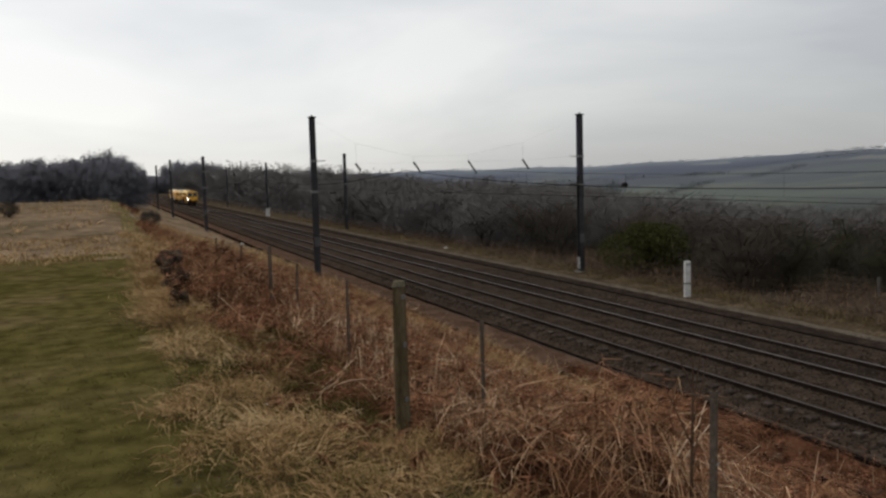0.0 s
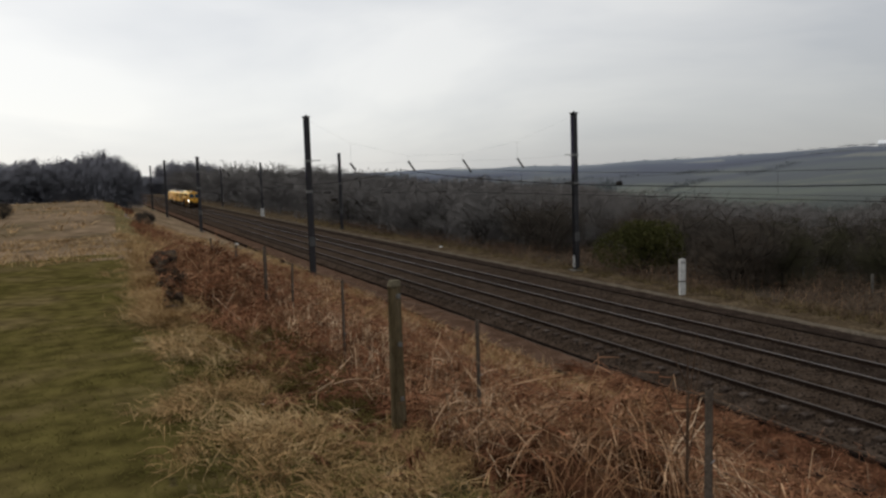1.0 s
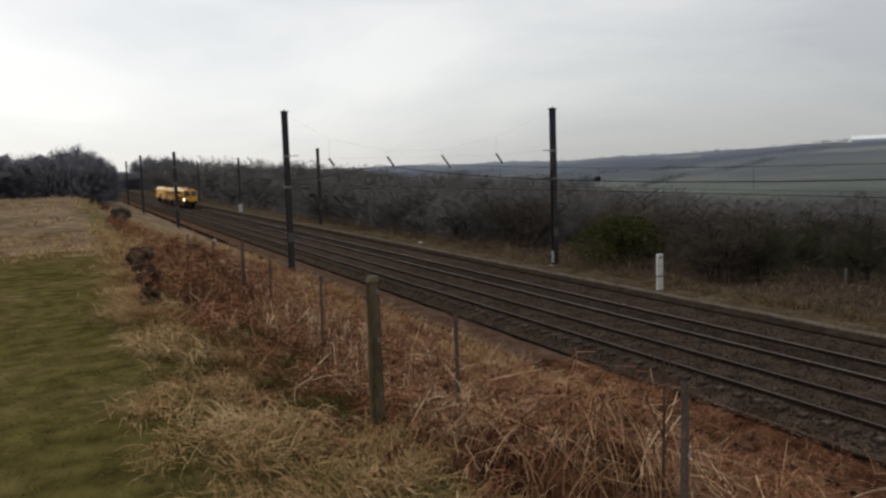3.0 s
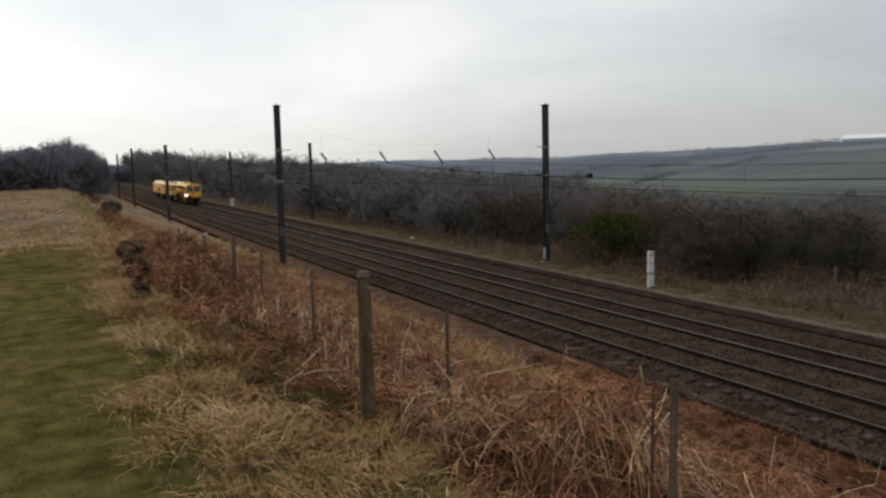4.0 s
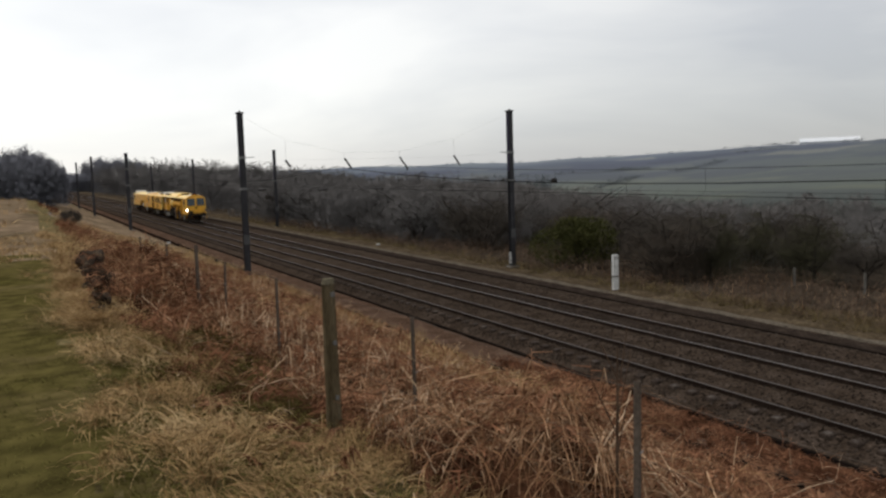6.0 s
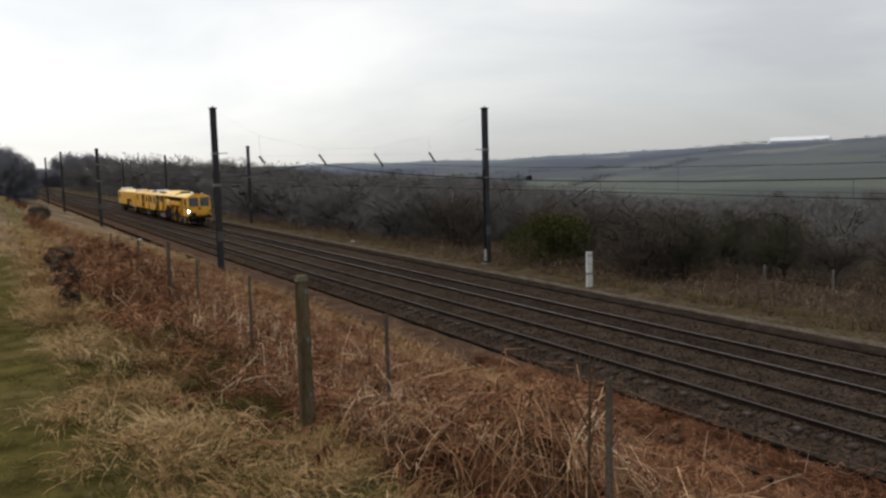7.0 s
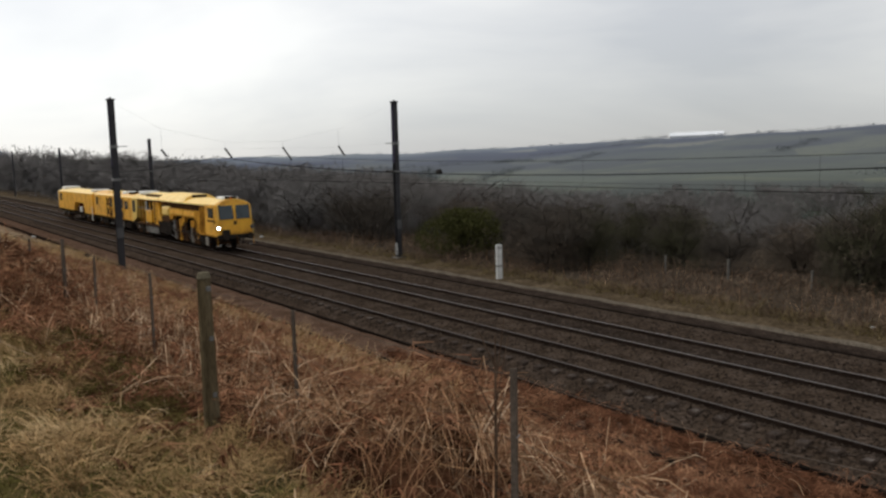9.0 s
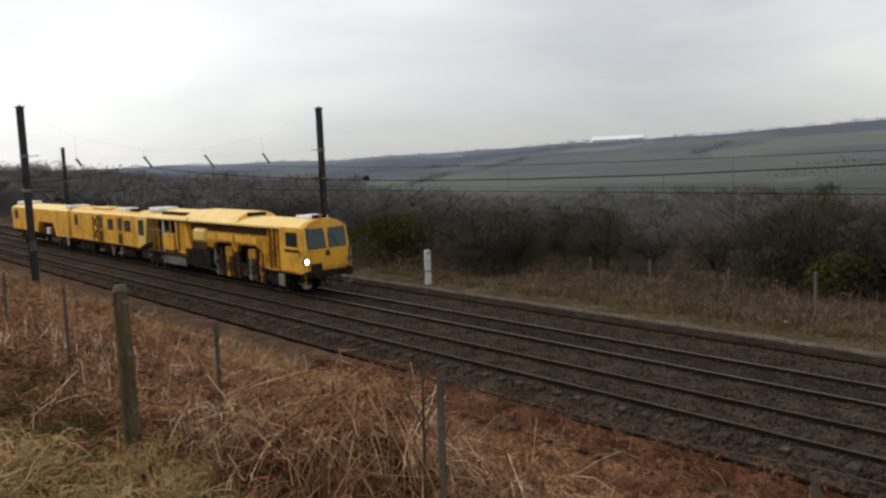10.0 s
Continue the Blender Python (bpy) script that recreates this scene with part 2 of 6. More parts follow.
both_m = fn.new("ShaderNodeMath")
both_m.operation = "MULTIPLY"
fl.new(em.outputs["Result"], both_m.inputs[0])
fl.new(wm.outputs["Result"], both_m.inputs[1])
fm = fn.new("ShaderNodeMix")
fm.data_type = "RGBA"
fl.new(both_m.outputs["Value"], fm.inputs["Factor"])
fm.inputs["A"].default_value = (0.104, 0.116, 0.124, 1)
fl.new(fr.outputs["Color"], fm.inputs["B"])
# greener pasture low in the valley; beyond, distance haze painted in as paler blue
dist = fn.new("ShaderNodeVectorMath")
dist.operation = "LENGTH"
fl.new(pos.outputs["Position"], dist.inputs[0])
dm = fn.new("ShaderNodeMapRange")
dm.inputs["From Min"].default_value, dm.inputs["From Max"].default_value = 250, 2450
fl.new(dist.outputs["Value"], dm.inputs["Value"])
hazed_land = fn.new("ShaderNodeMix")
hazed_land.data_type = "RGBA"
hazed_land.blend_type = "MULTIPLY"
hazed_land.inputs["Factor"].default_value = 1.0
haze_tint = fn.new("ShaderNodeValToRGB")
haze_tint.color_ramp.elements[0].color = (0.40, 0.41, 0.34, 1)
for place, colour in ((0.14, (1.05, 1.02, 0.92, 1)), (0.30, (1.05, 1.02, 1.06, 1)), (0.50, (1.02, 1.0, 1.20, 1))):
    haze_tint.color_ramp.elements.new(place).color = colour
haze_tint.color_ramp.elements[-1].color = (2.1, 2.15, 2.4, 1)
fl.new(dm.outputs["Result"], haze_tint.inputs["Fac"])
fl.new(fm.outputs["Result"], hazed_land.inputs["A"])
fl.new(haze_tint.outputs["Color"], hazed_land.inputs["B"])
fl.new(hazed_land.outputs["Result"], fn["Principled BSDF"].inputs["Base Color"])
fn["Principled BSDF"].inputs["Roughness"].default_value = 1.0
fn["Principled BSDF"].inputs["Specular IOR Level"].default_value = 0.0


def build_ground():
    rings = np.concatenate([np.geomspace(0.4, 40, 125), np.geomspace(41.8, 4000, 118)])
    azs = np.linspace(0, 2 * np.pi, 601)[:-1]
    r, a = np.meshgrid(rings, azs, indexing="ij")
    x, y = EYE[0] + r * np.sin(a), r * np.cos(a)
    z = ground_z(x, y)
    nr, na = r.shape
    i, j = np.meshgrid(np.arange(nr - 1), np.arange(na), indexing="ij")
    faces = np.stack([(i + 1) * na + j, (i + 1) * na + (j + 1) % na, i * na + (j + 1) % na, i * na + j], -1).reshape(-1, 4)
    ob = mesh_ob("ground", np.stack([x, y, z], -1).reshape(-1, 3), faces.tolist() + [list(range(na))], LAWN, smooth=True)
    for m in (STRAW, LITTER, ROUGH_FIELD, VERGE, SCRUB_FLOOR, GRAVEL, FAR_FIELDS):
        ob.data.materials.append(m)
    fx, fy = x.reshape(-1)[faces].mean(1), y.reshape(-1)[faces].mean(1)
    jit = 0.45 * wob(fx, fy, 1.3, 0.7) + 0.2 * wob(fx, fy, 4.0, 2.0)
    rr = np.hypot(fx - EYE[0], fy)
    zone = np.zeros(len(faces), int)
    lawn_edge = -17.75 + 0.035 * np.clip(fy - 5, 0, 12)
    zone[(fx > lawn_edge + jit * 0.7)] = 1
    zone[(zone == 1) & (wob(fx, fy, 2.2, 4.0) < 0.4) & (fx < -16.5)] = 0
    zone[(fx > -17.0 + 0.02 * np.clip(fy, 0, 20) + jit * 0.6)] = 2
    zone[(zone == 2) & (fx < -15.55 + 0.3 * jit) & (fy < 5.4 + jit)] = 1
    zone[(fx <= -15.5) & (fy > 17 + 2 * jit)] = 1
    zone[(fx <= -17.0 + jit) & (fy > 19 + 6 * jit)] = 3
    zone[(fx <= -17.0 + jit) & (fy < 19 + 5 * jit)] = np.where(zone[(fx <= -17.0 + jit) & (fy < 19 + 5 * jit)] == 1, 1, 0)
    zone[(zone == 1) & (fx < -17.6) & (fy > 12)] = 0
    edge_y = 21 + 3.0 * wob(fx, fy, 0.45, 2.0) + 2.5 * wob(fx, fy, 1.7, 0.4)
    zone[(fx < -17.3) & (fy > 12)] = np.where((fy > edge_y)[(fx < -17.3) & (fy > 12)], 3, 0)
    zone[(np.abs(fx + 13.7 + 0.04 * (fy - 55)) < 1.7 + jit) & (fy > 45) & (fy < 78)] = 6
    zone[(fx > -13.5) & (fx < -4) & (fy > 62 + 8 * jit)] = 3
    zone[(fx > 5)] = 4
    zone[(fx > 11.0 + 2 * jit)] = 5
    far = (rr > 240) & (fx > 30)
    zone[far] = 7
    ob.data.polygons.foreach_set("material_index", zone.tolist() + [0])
    tagged(ob, "sloping ground with short grass, dead bracken and far green fields", "ground", kind="structure")


build_ground()


def strip(name, profile, y0, y1, material, step=6.0, label="", category="", seed=1.0, rough=0.0):
    """A long body that follows the line: an outline of (x, z) from left to right, with z above rail level."""
    ys = np.arange(y0, y1 + step, step)
    pts = []
    for y in ys:
        for k, (px, pz) in enumerate(profile):
            pts.append((px + rough * math.sin(y * 1.7 + k * 2.0 + seed) * 0.6, y, GRADE * y + pz + rough * math.sin(y * 2.3 + k * 1.3 + seed) * 0.3))
    n = len(profile)
    faces = [(i * n + k, i * n + k + 1, (i + 1) * n + k + 1, (i + 1) * n + k) for i in range(len(ys) - 1) for k in range(n - 1)]
    faces = [f[::-1] for f in faces]
    return tagged(mesh_ob(name, pts, [f[::-1] for f in faces], material), label, category, kind="structure")


strip("ballast_bed", [(-4.4, -0.9), (-3.46, -0.55), (-3.38, -0.40), (-3.0, -0.27), (-2.7, -0.17), (-2.5, -0.13), (-0.6, -0.13), (0.0, -0.17), (0.6, -0.13), (2.9, -0.13), (4.85, -0.20), (5.15, -0.36), (7.0, -0.40), (7.5, -0.9)],
      -70, 430, BALLAST, step=0.8, label="dark stone ballast bed under two railway tracks", category="ballast", rough=0.05)
PATH_BROWN = mat("brown_cess_path", (0.052, 0.030, 0.019), (0.082, 0.050, 0.034), (0.115, 0.075, 0.053), scale=1.3, fine=0.5, bump=0.4)
strip("cess_path", [(-6.1, -1.2), (-5.36, -0.42), (-5.1, -0.43), (-3.5, -0.475), (-3.2, -0.9)], -70, 430, PATH_BROWN, step=0.9,
      label="brown trodden path along the ballast edge", category="path", rough=0.06)
strip("verge_edge", [(6.75, -0.6), (6.97, -0.35), (7.10, -0.325), (7.35, -0.36), (7.8, -0.9)], -70, 430, mat("pale_cess_gravel", (0.075, 0.061, 0.046), (0.135, 0.114, 0.088), scale=1.3, fine=0.4),
      step=0.9, label="pale gravel edge beside the ballast", category="path", rough=0.07)

strip("dark_ballast_strip", [(4.90, -0.6), (5.02, -0.285), (5.30, -0.30), (6.0, -0.34), (6.85, -0.385), (7.1, -0.7)], -70, 430, BALLAST_DARK, step=1.1, label="dark oily ballast strip beside the farther track", category="ballast", rough=0.06)
strip("oily_ballast_strip", [(0.98, -0.2), (1.05, -0.118), (1.67, -0.112), (2.28, -0.118), (2.36, -0.2)], -70, 430, BALLAST_DARK, step=0.9, label="dark oily ballast between the rails of the farther track", category="ballast", rough=0.02)
# near-black strips stand in for shaded steps at the edges of the bed
EDGE = mat("dark_step_shade", (0.008, 0.006, 0.005), (0.016, 0.012, 0.010), scale=2, fine=0.3)
for ex, e0, e1 in ((-5.36, -1.0, -0.29), (-3.46, -0.7, -0.40), (5.32, -0.8, -0.25)):
    strip("timber_edging", [(ex - 0.06, e0), (ex - 0.045, e1), (ex + 0.045, e1 + 0.004), (ex + 0.06, e0)], -70, 430, EDGE, step=2.5, label="dark strip in place of a shaded step along the track bed", category="edging", rough=0.02)


def rail_mesh(x, y0, y1, name, outline, material, parent):
    bm = bmesh.new()
    prism(bm, [(x + a, b) for a, b in outline], y0, y1, "y")
    for v in bm.verts:
        v.co.z += GRADE * v.co.y
    return part(name, bm, material, parent)


def build_track(xc, label, head):
    tr = thing("railway_track", 0, 0, 0, label=label, category="railway track", group="tracks", kind="structure")
    for sx in (-0.7525, 0.7525):
        body = rail_mesh(xc + sx, -70, 430, "rail", [(-0.07, -0.158), (0.07, -0.158), (0.07, -0.148), (0.012, -0.125), (0.010, -0.045), (0.035, -0.035), (0.035, -0.004), (-0.035, -0.004), (-0.035, -0.035), (-0.010, -0.045), (-0.012, -0.125), (-0.07, -0.148)], RAIL_SIDE, tr)
        rail_mesh(xc + sx, -70, 430, "rail_head", [(-0.032, -0.006), (0.032, -0.006), (0.030, 0.0), (-0.030, 0.0)], head, body)
    return tr


NEAR_TRACK = build_track(-1.67, "rusty rails on sleepers in dark ballast", RAIL_HEAD)
FAR_TRACK = build_track(1.67, "polished rails on sleepers in dark oily ballast", RAIL_POLISHED)
# ---- overhead line ----
MAST_PURPLE = mat("violet_grey_painted_steel", (0.030, 0.027, 0.045), (0.045, 0.040, 0.060), scale=1.5, rough=0.5, fine=0.3)


def cable(name, pts, r, material, parent=None, seg=5):
    cu = bpy.data.curves.new(name, "CURVE")
    cu.dimensions, cu.bevel_depth, cu.bevel_resolution = "3D", r, 1
    sp = cu.splines.new("POLY")
    sp.points.add(len(pts) - 1)
    for p, q in zip(sp.points, pts):
        p.co = (*q, 1)
    cu.materials.append(material)
    ob = new(name, cu)
    if parent is not None:
        ob.parent = parent
    return ob


def build_mast(x, y, top=9.15, width=0.30, pale_foot=False, side=1, detail=True):
    """An H-section steel mast with cap, foot, rungs and brackets. side: +1 when the tracks lie towards +x."""
    base = gz(x, y) - 0.05
    m = thing("overhead_line_mast", x, y, base, label="dark steel overhead line mast standing beside the railway", category="mast", group="overhead line masts")
    h = GRADE * y + top - base
    bm = bmesh.new()
    w, t = width / 2, 0.022
    box(bm, -w, w, -w, -w + t, -0.6, h)
    box(bm, -w, w, w - t, w, -0.6, h)
    box(bm, -0.012, 0.012, -w + t, w - t, -0.6, h)
    part("column", bm, STEEL_DARK, m)
    bm = bmesh.new()
    box(bm, -w - 0.05, w + 0.05, -w - 0.05, w + 0.05, h, h + 0.07, 0.01)
    rod(bm, (0, 0, h + 0.07), (0, 0, h + 0.16), 0.05)
    part("cap", bm, STEEL_DARK, m)
    bm = bmesh.new()
    box(bm, -0.35, 0.35, -0.35, 0.35, -0.5, 0.12, 0.03)
    part("concrete_foot", bm, CONCRETE_OLD, m, "weathered concrete foot")
    bm = bmesh.new()
    box(bm, -w - 0.006, -w + 0.002, -w + 0.02, w - 0.02, h * 0.62, h * 0.985)
    part("flange_strip", bm, MAST_PURPLE, m)
    if detail:
        for hh, ln in ((6.75, 0.55), (5.0, 0.35)):
            z = GRADE * y + hh - base
            bm = bmesh.new()
            rod(bm, (side * w, 0, z), (side * (w + ln), 0, z + 0.02), 0.022)
            box(bm, -w - 0.03, w + 0.03, -w - 0.03, w + 0.03, z - 0.07, z + 0.07)
            b = part("bracket", bm, STEEL_GREY, m)
        bm = bmesh.new()
        box(bm, -w - 0.02, w + 0.02, -w - 0.04, -w - 0.004, 1.9, 2.45)
        part("plate", bm, mat("dull_plate", (0.10, 0.10, 0.10), scale=4), m, "small dull plate")
    if pale_foot:
        bm = bmesh.new()
        box(bm, -w - 0.012, -w - 0.002, -w, w, 0.25, 1.0)
        part("paint_patch", bm, mat("flaking_white_paint", (0.06, 0.06, 0.06), (0.34, 0.34, 0.33), scale=5, spread=(0.42, 0.58)), m, "flaking white paint band")
    return m


for mx, my, mt in ((-6.70, 44.15, 9.2), (-7.5, 89.0, 8.3), (-7.9, 127.0, 8.95), (-7.1, 172.0, 9.0), (-7.3, 216.0, 9.0), (-7.3, 262.0, 9.0)):
    build_mast(mx, my, mt, detail=my < 100)
for mx, my, mt in ((9.13, 40.88, 9.26), (8.82, 90.2, 8.5), (9.06, 139.4, 8.6), (9.0, 186.0, 8.8), (9.0, 232.0, 8.8)):
    build_mast(mx, my, mt, pale_foot=my < 60, side=-1, detail=my < 100)


def insulator(bm, a, b, r=0.075, sheds=5):
    a, b = Vector(a), Vector(b)
    rod(bm, a, b, r * 0.45, 6)
    for k in range(sheds):
        p = a.lerp(b, (k + 0.5) / sheds)
        d = (b - a).normalized() * 0.03
        rod(bm, p - d, p + d, r, 8, r * 0.6)


def build_headspan(x0, y0, h0, x1, y1, h1):
    """Head-span, two cross-span wires, droppers and insulators between two opposite masts."""
    hs = thing("headspan", 0, 0, 0, label="sagging head-span wires with droppers and dark insulators", category="headspan", group="headspans")
    xs = [-4.31, -1.01, 2.22, 5.54]
    ht = [7.70, 6.92, 6.94, 7.64]
    yy = lambda x: y0 + (y1 - y0) * (x - x0) / (x1 - x0)
    P = lambda x, h: (x, yy(x), GRADE * yy(x) + h)
    cable("headspan_wire", [P(x0, h0)] + [P(a, b) for a, b in zip(xs, ht)] + [P(x1, h1)], 0.003, WIRE_FAINT, hs)
    cable("cross_span_wire", [P(x0, 6.48)] + [P(a, 6.55) for a in xs] + [P(x1, 6.78)], 0.003, WIRE_FAINT, hs)
    cable("lower_cross_span_wire", [P(x0, 4.95), P(-2.4, 4.79), P(0.8, 4.76), P(x1, 5.05)], 0.005, WIRE, hs)
    for a, b in zip(xs, ht):
        cable("dropper", [P(a, b), P(a, 6.6)], 0.006, WIRE_FAINT, hs)
    for a, b, ln in ((-4.35, 6.57, 0.34), (-1.02, 6.60, 0.50), (2.21, 6.62, 0.66), (5.52, 6.64, 0.52)):
        bm = bmesh.new()
        insulator(bm, P(a, b), P(a + ln * 0.75, b - ln * 1.15), 0.09)
        part("suspension_insulator", bm, INSULATOR, hs, "dark tilted insulator")
    for a, h, w in ((-2.55, 4.80, 0.5), (0.65, 4.77, 0.5), (8.5, 5.05, 0.45), (-5.9, 4.92, 0.4)):
        bm = bmesh.new()
        insulator(bm, P(a, h), P(a + w, h + 0.01), 0.085, 4)
        part("registration_insulator", bm, INSULATOR, hs, "dark insulator in the cross-span")
    return hs


build_headspan(-6.70, 44.15, 9.1, 9.13, 40.88, 9.15)
build_headspan(-7.5, 89.0, 8.2, 8.82, 90.2, 8.4)
build_headspan(-7.9, 127.0, 8.8, 9.06, 139.4, 8.5)

# feeder insulators carried on arms on the outer side of two masts
for ax, ay, bx, h in ((9.13, 40.88, 12.55, 4.9), (-6.70, 44.15, -5.25, 4.48)):
    f = thing("insulator_arm", 0, 0, 0, label="thin wire arm on a mast ending in a dark insulator", category="insulator", group="insulator arms")
    cable("arm", [(ax, ay, GRADE * ay + 5.05), (bx, ay + 0.1, GRADE * ay + h)], 0.006, WIRE, f)
    bm = bmesh.new()
    insulator(bm, (bx - 0.18, ay + 0.1, GRADE * ay + h), (bx + 0.20, ay + 0.1, GRADE * ay + h + 0.02), 0.16, 4)
    part("insulator", bm, INSULATOR, f)

SUPPORTS = [-48.0, -6.0, 42.5, 89.6, 133.0, 180.0, 225.0, 262.0]


def catenary(x, low, high, contact, r, label):
    """Messenger wire sagging from support to support, contact wire below it and droppers between."""
    c = thing("overhead_wire", 0, 0, 0, label=label, category="overhead wire", group="overhead wires")
    top, con = [], []
    for a, b in zip(SUPPORTS[:-1], SUPPORTS[1:]):
        for k in range(12):
            u = k / 12
            y = a + (b - a) * u
            s = 4 * u * (1 - u)
            top.append((x, y, GRADE * y + high - (high - low) * s))
            con.append((x, y, GRADE * y + contact))
            if k in (2, 4, 6, 8, 10) and b < 140:
                cable("dropper", [top[-1], con[-1]], 0.004, WIRE, c)
    cable("messenger_wire", top, r, WIRE, c)
    cable("contact_wire", con, r * 0.55, WIRE, c)
    return c


catenary(-1.67, 5.22, 6.12, 4.90, 0.016, "dark messenger and contact wire over the nearer track")
catenary(1.67, 5.60, 6.15, 4.86, 0.009, "thin messenger and contact wire over the farther track")

# white track-side post and a distant one, two litter scraps, cabinet
def build_marker(x, y, h, w=0.33):
    z = gz(x, y)
    m = thing("marker_post", x, y, z, label="weathered white concrete marker post beside the track", category="marker post", group="marker posts")
    bm = bmesh.new()
    box(bm, -w / 2, w / 2, -0.08, 0.08, -0.15, h, 0.015)
    part("post", bm, WHITE_PAINT, m)
    for k in (-1, 1):
        bm = bmesh.new()
        box(bm, k * 0.07 - 0.022, k * 0.07 + 0.022, -0.088, -0.076, h - 0.22, h - 0.08)
        part("mark", bm, STEEL_DARK, m, "dark illegible mark")
    bm = bmesh.new()
    box(bm, -w / 2 - 0.006, w / 2 + 0.006, -0.086, 0.086, h * 0.36, h * 0.40)
    part("band", bm, CONCRETE_OLD, m)


build_marker(8.28, 30.3, 1.66 - gz(8.28, 30.3))
build_marker(7.6, 132.0, 1.3, 0.6)
# ---- the yellow track machine ----
YELLOW = mat("yellow_paint", (0.50, 0.235, 0.028), (0.74, 0.375, 0.032), (0.82, 0.44, 0.042), scale=1.2, rough=0.45, space="object", fine=0.10, spec=0.35)
YELLOW_DIRTY = mat("grimy_yellow_paint", (0.15, 0.070, 0.020), (0.45, 0.215, 0.034), (0.68, 0.36, 0.045), scale=1.7, rough=0.6, space="object", fine=0.25)
# paler copy of the yellow for roofs, light from the sky put into it
YELLOW_ROOF = mat("skylit_yellow_roof", (0.82, 0.53, 0.13), (0.92, 0.67, 0.24), scale=1.0, rough=0.5, space="object", fine=0.12, spec=0.3)
YELLOW_PALE = mat("faded_yellow_paint", (0.70, 0.46, 0.10), (0.80, 0.56, 0.16), scale=1.5, rough=0.5, space="object", spec=0.3, fine=0.1)
CREAM = mat("off_white_paint", (0.62, 0.62, 0.56), (0.78, 0.78, 0.74), scale=2, rough=0.5, space="object", spec=0.3)
MACHINE_DARK = mat("oily_dark_steel", (0.012, 0.011, 0.010), (0.040, 0.032, 0.026), scale=2.0, rough=0.6, space="object", fine=0.4)
MACHINE_BROWN = mat("rusty_brown_steel", (0.045, 0.026, 0.016), (0.11, 0.06, 0.03), scale=1.5, rough=0.75, space="object", fine=0.4)
MACHINE_GREY = mat("dusty_grey_steel", (0.10, 0.095, 0.088), (0.24, 0.23, 0.21), scale=2.2, rough=0.7, space="object", fine=0.3)
MACHINE_PALE = mat("dusty_pale_steel", (0.13, 0.115, 0.095), (0.34, 0.32, 0.28), scale=3, rough=0.7, space="object", fine=0.3)
GLASS_DARK = mat("tinted_glass", (0.014, 0.026, 0.030), (0.022, 0.036, 0.040), scale=1, rough=0.08, space="object", spec=0.5)
RUBBER = mat("black_rubber", (0.012, 0.012, 0.012), scale=3, rough=0.8, space="object")
RED_DARK = mat("dark_red_steel", (0.10, 0.022, 0.014), (0.06, 0.02, 0.012), scale=2, rough=0.7, space="object")
LAMP_LIT = glow("lit_headlight", (1.0, 0.98, 0.92), 14.0)
LAMP_OFF = mat("unlit_lamp_glass", (0.10, 0.09, 0.08), scale=3, rough=0.2, space="object")
ORANGE = mat("orange_beacon", (0.55, 0.16, 0.02), scale=3, rough=0.3, space="object")


def blk(name, parent, material, x0, x1, y0, y1, z0, z1, bevel=0.02, label=""):
    return part(name, box(bmesh.new(), x0, x1, y0, y1, z0, z1, bevel), material, parent, label)


def roof_slab(name, parent, material, y0, y1, half=1.34, edge=3.08, crown=3.42, thick=0.10):
    pts = [(-half, edge - thick), (-half, edge), (-half * 0.72, edge + (crown - edge) * 0.62), (-half * 0.35, crown), (half * 0.35, crown), (half * 0.72, edge + (crown - edge) * 0.62), (half, edge), (half, edge - thick)]
    return part(name, prism(bmesh.new(), pts, y0, y1, "y"), material, parent)


WHEELS = []


def wheelset(parent, y, r=0.43):
    w = new("wheelset")
    w.parent = parent
    w.matrix_basis = pose(0, y, r)
    for sx in (-0.75, 0.75):
        bm = bmesh.new()
        rod(bm, (sx - 0.065, 0, 0), (sx + 0.065, 0, 0), r, 24)
        rod(bm, (sx - 0.09, 0, 0), (sx + 0.09, 0, 0), r * 0.38, 12)
        for k in range(5):
            a = k * 2 * math.pi / 5
            rod(bm, (sx - 0.085, 0.27 * math.cos(a), 0.27 * math.sin(a)), (sx + 0.085, 0.27 * math.cos(a), 0.27 * math.sin(a)), 0.035, 6)
        part("wheel", bm, MACHINE_DARK, w)
    bm = bmesh.new()
    rod(bm, (-0.95, 0, 0), (0.95, 0, 0), 0.08, 10)
    part("axle", bm, MACHINE_BROWN, w)
    WHEELS.append((w, y, r))


def bogie(parent, y, half=0.95):
    b = new("bogie")
    b.parent = parent
    b.matrix_basis = pose(0, y, 0)
    for sx in (-1, 1):
        pts = [(-half - 0.45, 0.50), (-half - 0.45, 0.66), (-0.5, 0.72), (-0.35, 0.92), (0.35, 0.92), (0.5, 0.72), (half + 0.45, 0.66), (half + 0.45, 0.50), (0.5, 0.46), (0.3, 0.34), (-0.3, 0.34), (-0.5, 0.46)]
        part("side_frame", prism(bmesh.new(), pts, sx * 1.02 - 0.06, sx * 1.02 + 0.06, "x"), MACHINE_DARK, b)
        for dy in (-half, half):
            part("axle_box", box(bmesh.new(), sx * 1.08 - 0.09, sx * 1.08 + 0.09, dy - 0.15, dy + 0.15, 0.28, 0.60, 0.03), MACHINE_BROWN, b)
            bm = bmesh.new()
            rod(bm, (sx * 1.06, dy + 0.28, 0.62), (sx * 1.06, dy + 0.28, 0.92), 0.09, 10)
            part("spring", bm, MACHINE_GREY, b)
    for dy in (-half, half):
        wheelset(parent, y + dy)


